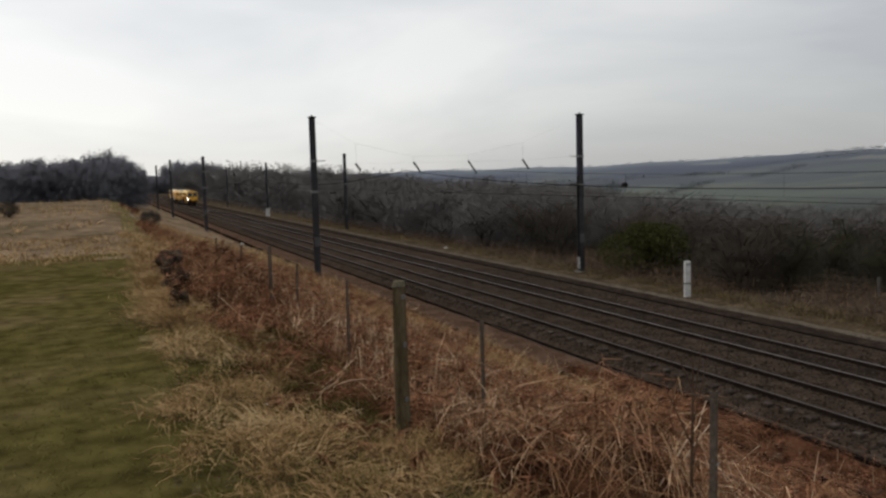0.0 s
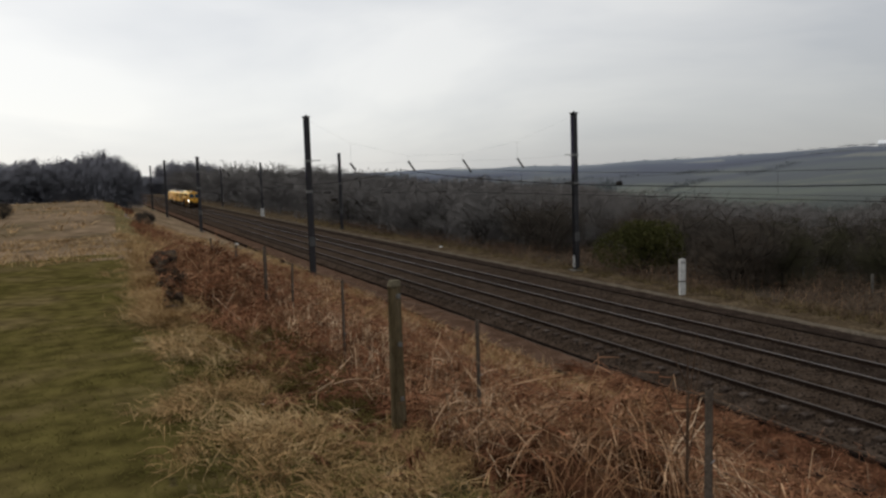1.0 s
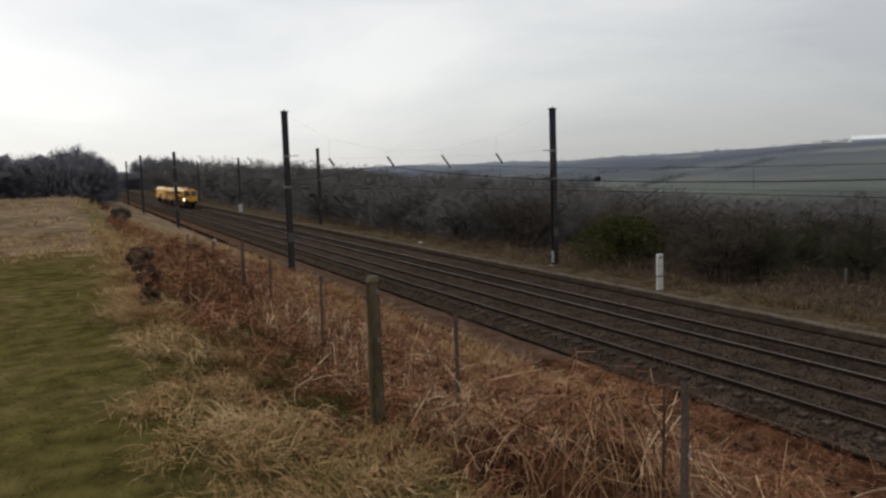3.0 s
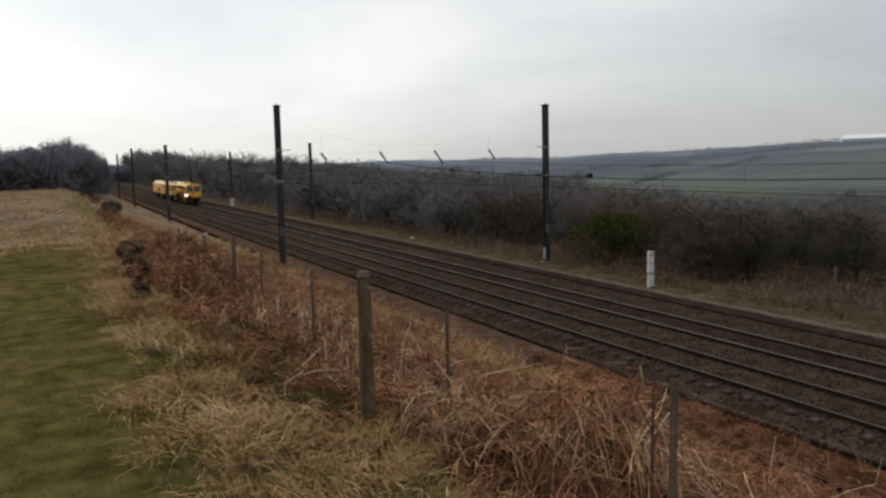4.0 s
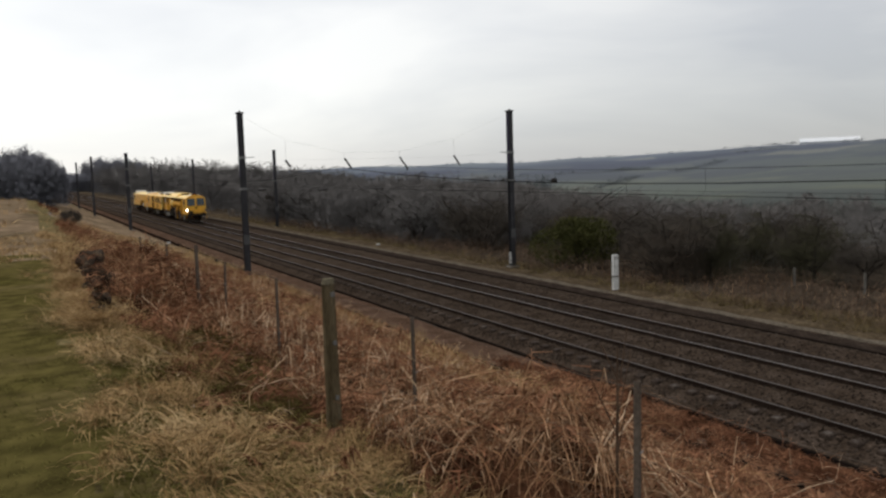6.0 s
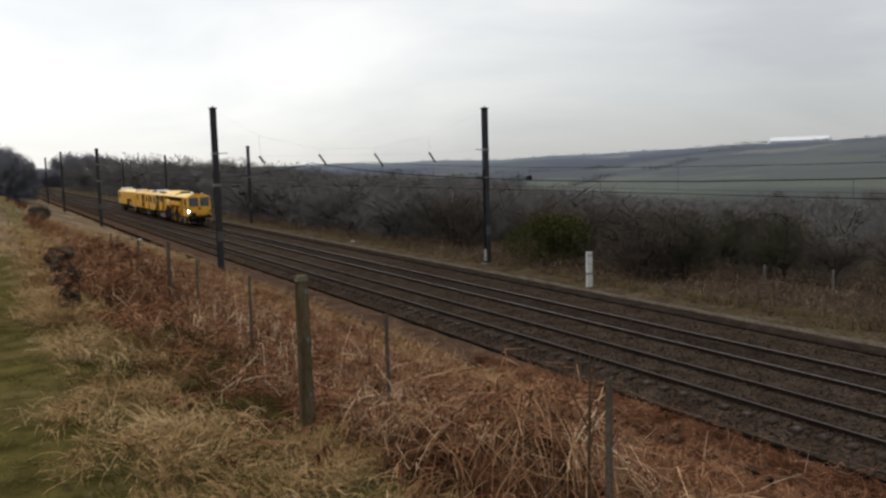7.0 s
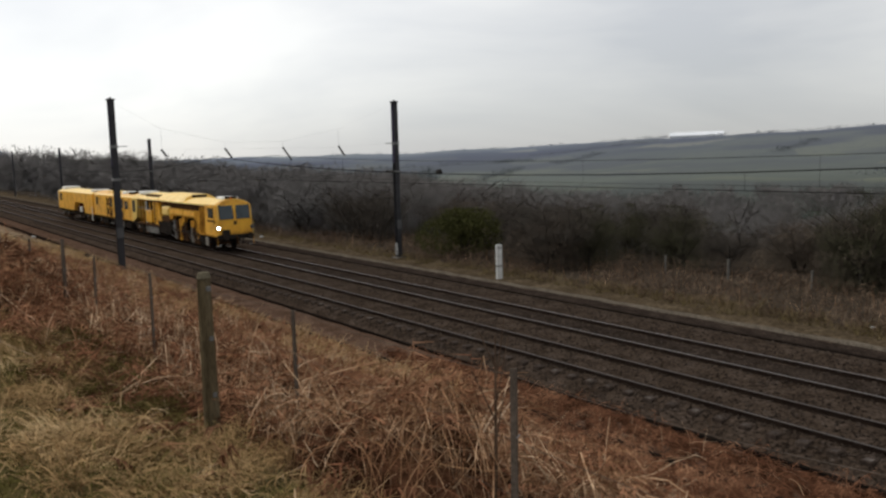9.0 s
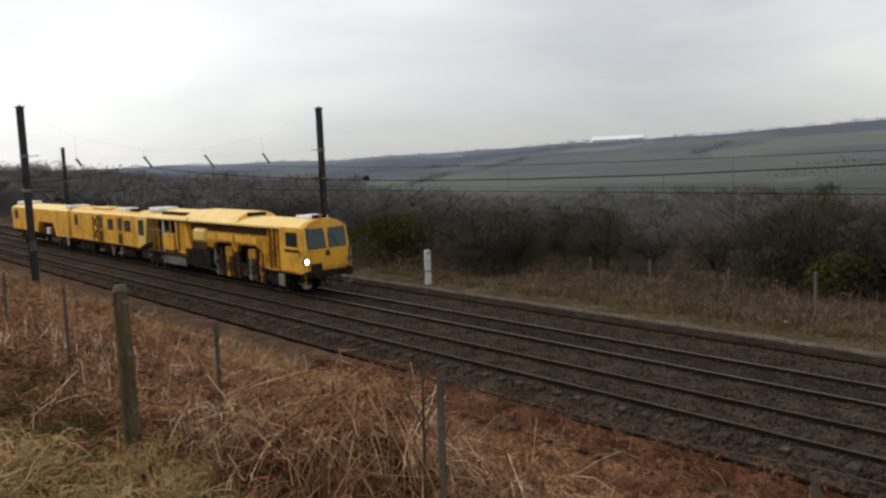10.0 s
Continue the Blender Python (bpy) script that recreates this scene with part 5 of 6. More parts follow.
def bare_tree(seed, limbs, stems, twigs, twig_len, twig_w, spread=0.42, low=0.0):
    """A leafless tree or shrub of height 1: (wood, twigs), each vertices and faces."""
    g = np.random.default_rng(seed)
    wood, ends = [], []
    for s in range(stems):
        a = g.uniform(0, 6.283)
        out = 0.0 if stems == 1 else g.uniform(0.08, 0.25)
        p = np.array([0.03 * math.cos(a), 0.03 * math.sin(a), -0.03]) * (stems > 1)
        q = p + np.array([out * math.cos(a), out * math.sin(a), g.uniform(0.28, 0.42)])
        wood.append(tube(p, q, 0.024 if stems == 1 else 0.014, 0.015 if stems == 1 else 0.009, 5))
        for k in range(limbs):
            b = g.uniform(0, 6.283)
            st = p + (q - p) * g.uniform(0.35, 1.0)
            reach = g.uniform(0.4, 1.0) * spread
            e = st + np.array([reach * math.cos(b), reach * math.sin(b), g.uniform(0.15, 0.5)])
            e[2] = min(e[2], 0.96)
            mid = (st + e) / 2 + np.array([0, 0, g.uniform(0.0, 0.08)])
            wood.append(tube(st, mid, 0.010, 0.007))
            wood.append(tube(mid, e, 0.007, 0.003, 3))
            ends += [mid, e, (mid + e) / 2]
            for j in range(3):
                c = g.uniform(0, 6.283)
                s2 = mid + (e - mid) * g.uniform(0, 1)
                e2 = s2 + np.array([0.2 * math.cos(c), 0.2 * math.sin(c), g.uniform(0.0, 0.22)]) * g.uniform(0.6, 1.2)
                wood.append(tube(s2, e2, 0.004, 0.0015, 3))
                ends += [e2, (s2 + e2) / 2]
    ends = np.array(ends)
    wvv, wff = merge(*wood)
    c = ends[g.integers(0, len(ends), twigs)] + g.normal(0, 0.05, (twigs, 3))
    skirt = g.random(twigs) < 0.33
    ang, rad = g.uniform(0, 6.283, twigs), spread * np.sqrt(g.random(twigs)) * 0.95
    c[skirt] = np.stack([rad * np.cos(ang), rad * np.sin(ang), g.uniform(0.0, 0.45, twigs)], -1)[skirt]
    c[:, 2] = np.clip(c[:, 2], low, 0.97)
    save = g.uniform(0, 6.283, twigs)
    v, f = spikes(c, save, g.uniform(0.0, 1.4, twigs), twig_len * g.uniform(0.5, 1.3, twigs), twig_w * g.uniform(0.6, 1.4, twigs), g.uniform(-1.5, 1.5, twigs))
    return (wvv, split(wff)), (v, f)


def height_limit(x, y):
    """How tall a plant may stand so that the skyline keeps its line."""
    d, az = math.hypot(x - EYE[0], y), math.degrees(math.atan2(x - EYE[0], y))
    el = np.interp(az, [-14, -9, -3, -1, 1.2, 2.2, 2.6, 3.9, 4.4, 5.6, 7, 9, 13, 20, 26, 30, 34.5, 38.4, 42.8, 46.9, 51, 55, 58.3, 60.7, 62.5, 64.3, 66.8, 69.4, 71.5, 80],
                   [2.5, 2.55, 2.7, 3.05, 3.25, 2.3, 1.0, 1.0, 2.3, 2.55, 2.35, 2.35, 2.0, 1.4, 0.8, 0.45, 0.15, -0.25, -0.95, -1.35, -1.6, -2.0, -2.1, -2.95, -3.6, -2.3, -1.85, -1.75, -2.2, -3.0])
    return EYE[2] + d * math.tan(math.radians(el)) - gz(x, y)


# individual leafless trees and shrubs beyond the far verge
SHRUBS = [bare_tree(20 + k, 8 if k < 3 else 5, 1 if k < 2 else 5, 7000, 0.080, 0.0056, 0.40 if k < 2 else 0.5) for k in range(5)]
TWIG_OLIVE = mat("ivy_olive_twigs", (0.046, 0.044, 0.026), (0.074, 0.069, 0.042), (0.105, 0.094, 0.060), scale=0.3, island=0.2)
TWIG_OLIVE = mat("ivy_olive_twigs", (0.039, 0.037, 0.022), (0.063, 0.059, 0.036), (0.089, 0.080, 0.051), scale=0.3, island=0.2, brush=0.85)
TWIG_TAN = mat("tan_twigs", (0.078, 0.060, 0.045), (0.120, 0.094, 0.070), (0.16, 0.126, 0.10), scale=0.3, island=0.2)
TWIG_TAN = mat("tan_twigs", (0.066, 0.051, 0.038), (0.102, 0.080, 0.060), (0.136, 0.107, 0.085), scale=0.3, island=0.2, brush=0.85)
SHRUB_MESH = [(quick_mesh("trunk", *w, BARK), quick_mesh("crown", *t, (TWIG, TWIG_OLIVE, TWIG, TWIG_TAN, TWIG)[i])) for i, (w, t) in enumerate(SHRUBS)]


# crowns for shrubs beyond 66 m, in the haze-paled twig colour
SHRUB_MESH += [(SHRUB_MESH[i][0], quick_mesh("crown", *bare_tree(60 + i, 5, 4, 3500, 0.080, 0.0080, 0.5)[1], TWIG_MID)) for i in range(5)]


def place_shrub(x, y, h, kind, rz, name="shrub", label="leafless dark brown shrub on the slope beyond the railway", group="shrubs beyond the line", wide=1.0):
    ob = thing(name, x, y, gz(x, y) - 0.05, rz, label, "tree" if name == "tree" else "shrub", group)
    ob.scale = (h * wide, h * wide, h)
    for me in SHRUB_MESH[kind]:
        c = new(me.name.split('.')[0], me)
        c.parent = ob
    return ob


for x, y, h, k in ((21.5, 25.6, 4.1, 0), (31.0, 19.0, 5.6, 1), (27.5, 21.0, 4.6, 2), (34.0, 15.0, 4.6, 0), (29.0, 14.5, 3.8, 3), (18.5, 33.0, 3.6, 1), (24.0, 31.5, 4.6, 0), (36.0, 24.0, 5.6, 1), (33.5, 21.0, 5.4, 1), (30.0, 22.5, 4.4, 2)):
    place_shrub(x, y, h, k, x * 37 % 360, "tree", "bare dark tree standing in the scrub beyond the railway", "bare trees", 1.05)
g = np.random.default_rng(3)
made = 0
while made < 172:
    y = float(8 + 100 * g.random() ** 1.2)
    x = float(11.8 + 0.02 * y + 38 * g.random() ** 1.5)
    if (x - 12.6) ** 2 + (y - 39) ** 2 < 9 or (x < 20 and y < 30) or (1.53 < (x + 18) / y < 2.0 and x < 25) or (x < 19 and 0.62 < (x + 18) / y < 0.98):
        continue
    h = min(height_limit(x, y) * g.uniform(0.7, 1.0), g.uniform(2.0, 3.6) + 0.17 * (x - 11) + 0.02 * y)
    if h < 1.0:
        continue
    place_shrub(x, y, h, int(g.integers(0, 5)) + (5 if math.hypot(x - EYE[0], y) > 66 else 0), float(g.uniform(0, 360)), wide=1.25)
    made += 1


def far_wood(name, spots, label, seeds, n_twig, tl, tw, material):
    """Woodland as one mass of bare crowns on trunks."""
    forms = [merge(*bare_tree(s, 6, 1 if s % 2 else 4, n_twig, tl, tw, 0.44, 0.0)) for s in seeds]
    for v, f in forms:
        d = np.sqrt((v[:, 0] / 0.47) ** 2 + (v[:, 1] / 0.47) ** 2 + ((v[:, 2] - 0.45) / 0.50) ** 2)
        out_ = (d > 1) & (v[:, 2] > 0.25)
        v[out_] = np.array([0, 0, 0.45]) + (v[out_] - np.array([0, 0, 0.45])) / d[out_, None]
    vs, fs, k = [], [], 0
    gg = np.random.default_rng(len(spots))
    for x, y, h, w in spots:
        v, f = forms[int(gg.integers(0, len(forms)))]
        a = gg.uniform(0, 6.283)
        ca, sa = math.cos(a), math.sin(a)
        q = np.stack([x + (v[:, 0] * ca - v[:, 1] * sa) * w, y + (v[:, 0] * sa + v[:, 1] * ca) * w, gz(x, y) - 0.1 + v[:, 2] * h], -1)
        vs.append(q)
        fs.append(f + k)
        k += len(q)
    stuff(name, np.concatenate(vs), np.concatenate(fs), material, label, "woodland")


g = np.random.default_rng(11)
spots = []
# left of the line, behind the field: dense, with a rounded end
for _ in range(130):
    az = math.radians(g.uniform(-16, 2.0))
    d = g.uniform(126, 165)
    x, y = EYE[0] + d * math.sin(az), d * math.cos(az)
    h = height_limit(x, y) * (g.uniform(0.86, 1.0) if d < 150 else g.uniform(0.9, 1.03))
    if x < -9 - 4:
        spots.append((x, y, h, g.uniform(6.5, 9)))
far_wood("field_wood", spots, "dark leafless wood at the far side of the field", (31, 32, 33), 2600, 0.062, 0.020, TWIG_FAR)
spots = []
for _ in range(440):
    az = math.radians(4.2 + 30 * g.random() ** 1.3)
    x = g.uniform(13, 60) if g.random() < 0.75 else g.uniform(40, 130)
    y = (x - EYE[0]) / math.tan(az)
    if y < 62 or y > 420:
        continue
    h = min(height_limit(x, y) * g.uniform(0.72, 1.08), 15)
    if h > 2.0:
        spots.append((x, y, h, max(4.5, h * g.uniform(0.9, 1.2))))
for _ in range(260):
    x = 42 + 130 * g.random() ** 1.6
    y = g.uniform(10, 130)
    if math.hypot(x, y) < 58 or (1.62 < (x - EYE[0]) / y < 2.05 and x < 120):
        continue
    h = min(height_limit(x, y) * g.uniform(0.55, 1.0), 15)
    if h > 1.8:
        spots.append((x, y, h, max(h, g.uniform(6, 9))))
for _ in range(22):
    # scattered field trees low in the valley
    az, d = math.radians(g.uniform(52, 66)), g.uniform(190, 340)
    x, y = EYE[0] + d * math.sin(az), d * math.cos(az)
    h = min(EYE[2] + d * math.tan(math.radians(g.uniform(-1.6, -0.8))) - gz(x, y), 11)
    if h > 2:
        spots.append((x, y, h, h * g.uniform(0.9, 1.3)))
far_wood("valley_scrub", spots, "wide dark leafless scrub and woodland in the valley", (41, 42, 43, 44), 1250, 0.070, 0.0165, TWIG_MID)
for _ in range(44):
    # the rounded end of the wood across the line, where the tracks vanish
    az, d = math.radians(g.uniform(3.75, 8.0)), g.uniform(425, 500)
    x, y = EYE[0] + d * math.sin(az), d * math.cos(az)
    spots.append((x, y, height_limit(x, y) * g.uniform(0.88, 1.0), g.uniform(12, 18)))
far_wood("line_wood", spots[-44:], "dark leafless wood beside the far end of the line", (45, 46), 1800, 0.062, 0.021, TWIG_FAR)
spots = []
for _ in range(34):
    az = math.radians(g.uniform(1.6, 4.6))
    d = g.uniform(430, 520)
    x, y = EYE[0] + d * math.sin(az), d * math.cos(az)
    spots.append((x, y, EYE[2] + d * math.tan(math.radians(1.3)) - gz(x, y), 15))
far_wood("distant_trees", spots, "distant trees, coloured pale for haze, where the line vanishes", (51, 52), 900, 0.07, 0.028, TWIG_FAR)


def leafy_bush(x, y, w, h):
    ob = thing("evergreen_bush", x, y, gz(x, y) - 0.05, 0, "dense dark green evergreen bush beyond the railway verge", "bush", "evergreen bushes")
    gg = np.random.default_rng(77)
    lobes = [(0, 0, 0.5, 0.5), (-0.28, 0.1, 0.42, 0.36), (0.30, 0.0, 0.36, 0.34), (0.08, -0.22, 0.66, 0.32), (-0.12, -0.1, 0.72, 0.26), (0.22, 0.2, 0.55, 0.3)]
    stems = [tube((0, 0, 0), (lx * w, ly * w, lz * h), 0.06, 0.02, 5) for lx, ly, lz, lr in lobes]
    me = quick_mesh("trunk", *merge(*stems), BARK)
    c = new("trunk", me)
    c.parent = ob
    pts = []
    for lx, ly, lz, lr in lobes:
        n = 1700
        d = gg.normal(0, 1, (n, 3))
        d /= np.linalg.norm(d, axis=1)[:, None]
        rr = (0.55 + 0.45 * gg.random(n) ** 0.5) * (1 + 0.15 * np.sin(d[:, 0] * 9 + lx * 7) * np.cos(d[:, 2] * 8))
        pts.append(np.stack([(lx + d[:, 0] * rr * lr) * w, (ly + d[:, 1] * rr * lr) * w, np.clip((lz + d[:, 2] * rr * lr * 0.95) * h, 0.05, None)], -1))
    p = np.concatenate(pts)
    n = len(p)
    v, f, _ = ribbons(p, gg.uniform(0, 6.283, n), gg.uniform(0, 1.6, n), gg.uniform(-0.3, 0.6, n), gg.uniform(0.10, 0.22, n), gg.uniform(0.04, 0.08, n), 1, gg.uniform(-1.5, 1.5, n), 0.4)
    c = new("crown", quick_mesh("crown", v, f, EVERGREEN))
    c.parent = ob


leafy_bush(12.6, 38.9, 4.8, 3.25)
leafy_bush(18.5, 13.9, 2.6, 2.0)
for x, y, k in ((19.6, 17.4, 1), (22.5, 17.2, 4), (21.0, 15.0, 1), (24.5, 16.0, 1), (20.2, 13.6, 4), (23.0, 13.4, 1)):
    place_shrub(x, y, height_limit(x, y) * 0.97, k, x * 91 % 360, wide=1.0)

# low reddish brambles and dead weeds between verge and shrubs
g = np.random.default_rng(5)
n = 13000
y = 5 + 95 * g.random(n) ** 1.3
x = 8.9 + 0.012 * y + 14 * g.random(n) ** 1.5
clump = wob(x, y, 0.55, 2.0)
keep = clump > -0.45
x, y, clump = x[keep], y[keep], clump[keep]
n = len(x)
v, f, _ = ribbons(on_ground(x, y), g.uniform(0, 6.283, n), g.uniform(0, 0.9, n), g.uniform(0.2, 1.6, n), g.uniform(0.4, 1.15, n) * (0.9 + 0.5 * clump), g.uniform(0.012, 0.03, n), 3, g.uniform(-1, 1, n), 0.3)
m = 9000
pick = g.integers(0, n, m)
q = np.stack([x[pick] + g.normal(0, 0.25, m), y[pick] + g.normal(0, 0.25, m), ground_z(x[pick], y[pick]) + g.uniform(0.1, 0.75, m)], -1)
v2, f2, _ = ribbons(q, g.uniform(0, 6.283, m), g.uniform(0.4, 1.9, m), g.uniform(-0.5, 0.9, m), g.uniform(0.12, 0.35, m), g.uniform(0.02, 0.05, m), 1, g.uniform(-1.4, 1.4, m), 0.3)
n = 900
y3 = 6 + 70 * g.random(n) ** 1.3
x3 = 9.6 + 0.012 * y3 + 8 * g.random(n) ** 1.4
n = len(x3)
v3, f3, _ = ribbons(on_ground(x3, y3), g.uniform(0, 6.283, n), g.uniform(0, 0.4, n), g.uniform(0.0, 0.7, n), g.uniform(0.35, 0.85, n), g.uniform(0.010, 0.020, n), 3, g.uniform(-1, 1, n), 0.5)
stuff("dead_weeds", v3, f3, STALK, "thin bleached stems of dead weeds behind the verge", "weeds")
stuff("brambles", *merge((v, f), (v2, f2)), TWIG_RED, "low reddish-brown brambles and dead weeds behind the verge", "brambles")


def far_hedges():
    """Hedgerow and copse clumps on the far slope, as one mass."""
    gg = np.random.default_rng(17)
    spots = []
    for _ in range(16):
        az, d = gg.uniform(0.28, 1.32), 480 + 900 * gg.random()
        turn = gg.choice([0.0, 1.35]) + gg.normal(0, 0.15)
        ln = gg.uniform(60, 260)
        x0, y0 = EYE[0] + d * math.sin(az), d * math.cos(az)
        ux, uy = math.cos(turn - az), math.sin(turn - az)
        for k in range(int(ln / 5)):
            s_ = k * 5 + gg.uniform(-2.5, 2.5)
            spots.append((x0 + ux * s_, y0 + uy * s_, gg.uniform(2.2, 4.5) if gg.random() < 0.85 else gg.uniform(5, 8)))
    for k in range(150):
        az = gg.uniform(0.5, 1.3)
        d = crest_far(az) * gg.uniform(0.93, 1.0)
        spots.append((EYE[0] + d * math.sin(az), d * math.cos(az), gg.uniform(3, 7)))
    pts, size = [], []
    for x, y, h in spots:
        n = 30
        q = gg.normal(0, 1, (n, 3)) * np.array([4.2, 4.2, h * 0.17]) + np.array([x, y, gz(x, y) + h * 0.45])
        pts.append(q)
        size += [h * 0.24] * n
    p = np.concatenate(pts)
    size = np.array(size)
    n = len(p)
    v, f, _ = ribbons(p, gg.uniform(0, 6.283, n), gg.uniform(0, 1.3, n), gg.uniform(-0.4, 0.5, n), size * gg.uniform(0.6, 1.2, n), size * gg.uniform(0.5, 0.9, n), 1, gg.uniform(-1.3, 1.3, n), 0.4)
    # hedges coloured close to the hazed hillside, grey-blue instead of dark
    stuff("far_hedges", v, f, mat("hazed_hedgerow", (0.125, 0.136, 0.142), (0.145, 0.156, 0.160), scale=0.01, island=0.08), "dark hedgerows and copses on the far hillside", "hedgerow")


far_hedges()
# ---- fence, stones and small things ----
OLD_WOOD = mat("weathered_fence_wood", (0.055, 0.042, 0.024), (0.095, 0.074, 0.044), (0.135, 0.11, 0.07), scale=3.0, fine=0.35, bump=0.5, stretch=(6, 6, 0.7))
STAKE = mat("grey_rusty_angle_iron", (0.070, 0.056, 0.045), (0.125, 0.10, 0.08), scale=6, fine=0.3, rough=0.7)
STONE = mat("dark_mossy_stone", (0.016, 0.011, 0.009), (0.044, 0.032, 0.024), (0.11, 0.083, 0.060), scale=3, fine=0.5, bump=0.6)


def build_post():
    x, y = -16.05, 5.27
    z = gz(x, y)
    p = thing("fence_post", x, y, z, 12, "weathered wooden fence post with a worn top", "fence post")
    bm = bmesh.new()
    bmesh.ops.create_cone(bm, cap_ends=True, segments=10, radius1=0.070, radius2=0.049, depth=1.6, matrix=Matrix.Translation((0, 0, 5.07 - z - 0.8)))
    for v in bm.verts:
        v.co.x *= 1.0 + 0.10 * math.sin(v.co.z * 5 + v.co.y * 30)
        v.co.y *= 0.9
        if v.co.z > 0.5:
            v.co.z += 0.02 * math.sin(v.co.x * 60) - 0.012
    part("shaft", bm, OLD_WOOD, p)
    bm = bmesh.new()
    bmesh.ops.create_cone(bm, cap_ends=True, segments=10, radius1=0.050, radius2=0.040, depth=0.04, matrix=Matrix.Translation((0, 0, 5.07 - z + 0.008)))
    part("worn_top", bm, mat("lichen_grey_wood", (0.11, 0.095, 0.064), (0.16, 0.14, 0.10), scale=9, fine=0.3), p, "lichen-grey worn top")
    for h in (0.35, 0.75, 1.1):
        bm = bmesh.new()
        box(bm, -0.012, 0.012, -0.064, -0.040, h, h + 0.03)
        part("staple", bm, STEEL_GREY, p)


build_post()

STAKES = [(-15.40, 2.80, 4.77, 0.030), (-15.38, 5.28, 4.74, 0.022), (-15.50, 8.47, 4.73, 0.022), (-15.52, 10.91, 4.71, 0.022), (-15.55, 12.6, 4.86, 0.04), (-15.60, 15.2, 4.72, 0.03), (-15.6, 18.4, 4.7, 0.03), (-15.3, 1.0, 4.72, 0.03)]
for x, y, top, w in STAKES:
    z = gz(x, y)
    s = thing("fence_stake", x, y, z, 30, "thin grey angle-iron stake in the wire fence", "fence stake", "wire fence stakes")
    bm = bmesh.new()
    prism(bm, [(0, 0), (w, 0), (w, 0.006), (0.006, 0.006), (0.006, w), (0, w)], -0.3, top - z, "z")
    for v in bm.verts:
        v.co.x += 0.03 * v.co.z * math.sin(y * 3)
    part("stake", bm, STAKE, s)
    for h in (0.45, 0.8):
        part("tie", rod(bmesh.new(), (-0.01, -0.012, h), (w + 0.01, -0.012, h), 0.004, 5), STEEL_GREY, s)
dead = thing("dead_stem", -15.2, 3.2, gz(-15.2, 3.2), 0, "thin dark dead weed stem with bare side twigs", "weed", "dead weed stems")
bm = bmesh.new()
rod(bm, (0, 0, 0), (0.02, 0.0, 1.05), 0.012, 6, 0.008)
rod(bm, (0.02, 0, 1.05), (0.05, 0.03, 1.38), 0.008, 5, 0.003)
for a, b, c, d in ((0.02, 1.0, 0.16, 1.36), (0.02, 0.9, -0.12, 1.22), (0.03, 1.15, 0.13, 1.48), (0.03, 1.2, -0.06, 1.42), (0.02, 0.8, 0.12, 1.05)):
    rod(bm, (a, 0, b), (c, 0.04, d), 0.005, 4, 0.002)
part("stem", bm, mat("dark_dead_stem", (0.06, 0.038, 0.026), (0.10, 0.066, 0.045), scale=8), dead)

wires = thing("wire_fence", 0, 0, 0, 0, "sagging rusty fence wires strung between the stakes", "wire fence")
line = [(-15.1, -0.5), (-15.3, 1.0), (-15.40, 2.80), (-15.38, 5.28), (-15.50, 8.47), (-15.52, 10.91), (-15.55, 12.6), (-15.60, 15.2), (-15.6, 18.4)]
for dz in (0.0, -0.33, -0.62):
    pts = []
    for (xa, ya), (xb, yb) in zip(line[:-1], line[1:]):
        for k in range(5):
            u = k / 5
            pts.append((xa + (xb - xa) * u, ya + (yb - ya) * u, 4.74 + dz - 0.03 * 4 * u * (1 - u)))
    cable("wire", pts, 0.0012 if dz else 0.0017, STAKE, wires)

# tumbled dry-stone wall end, half grown over
wall = thing("tumbled_wall", 0, 0, 0, 0, "tumbled dark drystone wall overgrown with bracken", "stone wall")
g = np.random.default_rng(21)
for k in range(58):
    u = (k // 4) / 14
    lvl = k % 4
    if g.random() < 0.5 or lvl == 3:
        continue
    y = 10.2 + 6.6 * u + g.uniform(-0.22, 0.22)
    x = -17.18 + 0.24 * u + 0.03 * lvl + g.uniform(-0.05, 0.05)
    bm = bmesh.new()
    bmesh.ops.create_cube(bm, size=2.0)
    bmesh.ops.bevel(bm, geom=bm.edges[:], offset=0.35, segments=1, affect="EDGES")
    for v in bm.verts:
        v.co *= 1 + g.uniform(-0.16, 0.16)
    sz = (g.uniform(0.045, 0.085), g.uniform(0.07, 0.14), g.uniform(0.04, 0.075))
    z = gz(x, y) + 0.04 + 0.145 * lvl * (0.65 + 0.5 * math.sin(3.0 * u + 0.4)) + g.uniform(-0.03, 0.03)
    bmesh.ops.transform(bm, matrix=Matrix.Translation((x, y, z)) @ Matrix.Rotation(g.uniform(0, 3), 4, "Z") @ Matrix.Rotation(g.uniform(-0.7, 0.7), 4, "X") @ Matrix.Rotation(g.uniform(-0.5, 0.5), 4, "Y") @ Matrix.Diagonal((*sz, 1)), verts=bm.verts)
    part("stone", bm, STONE, wall)


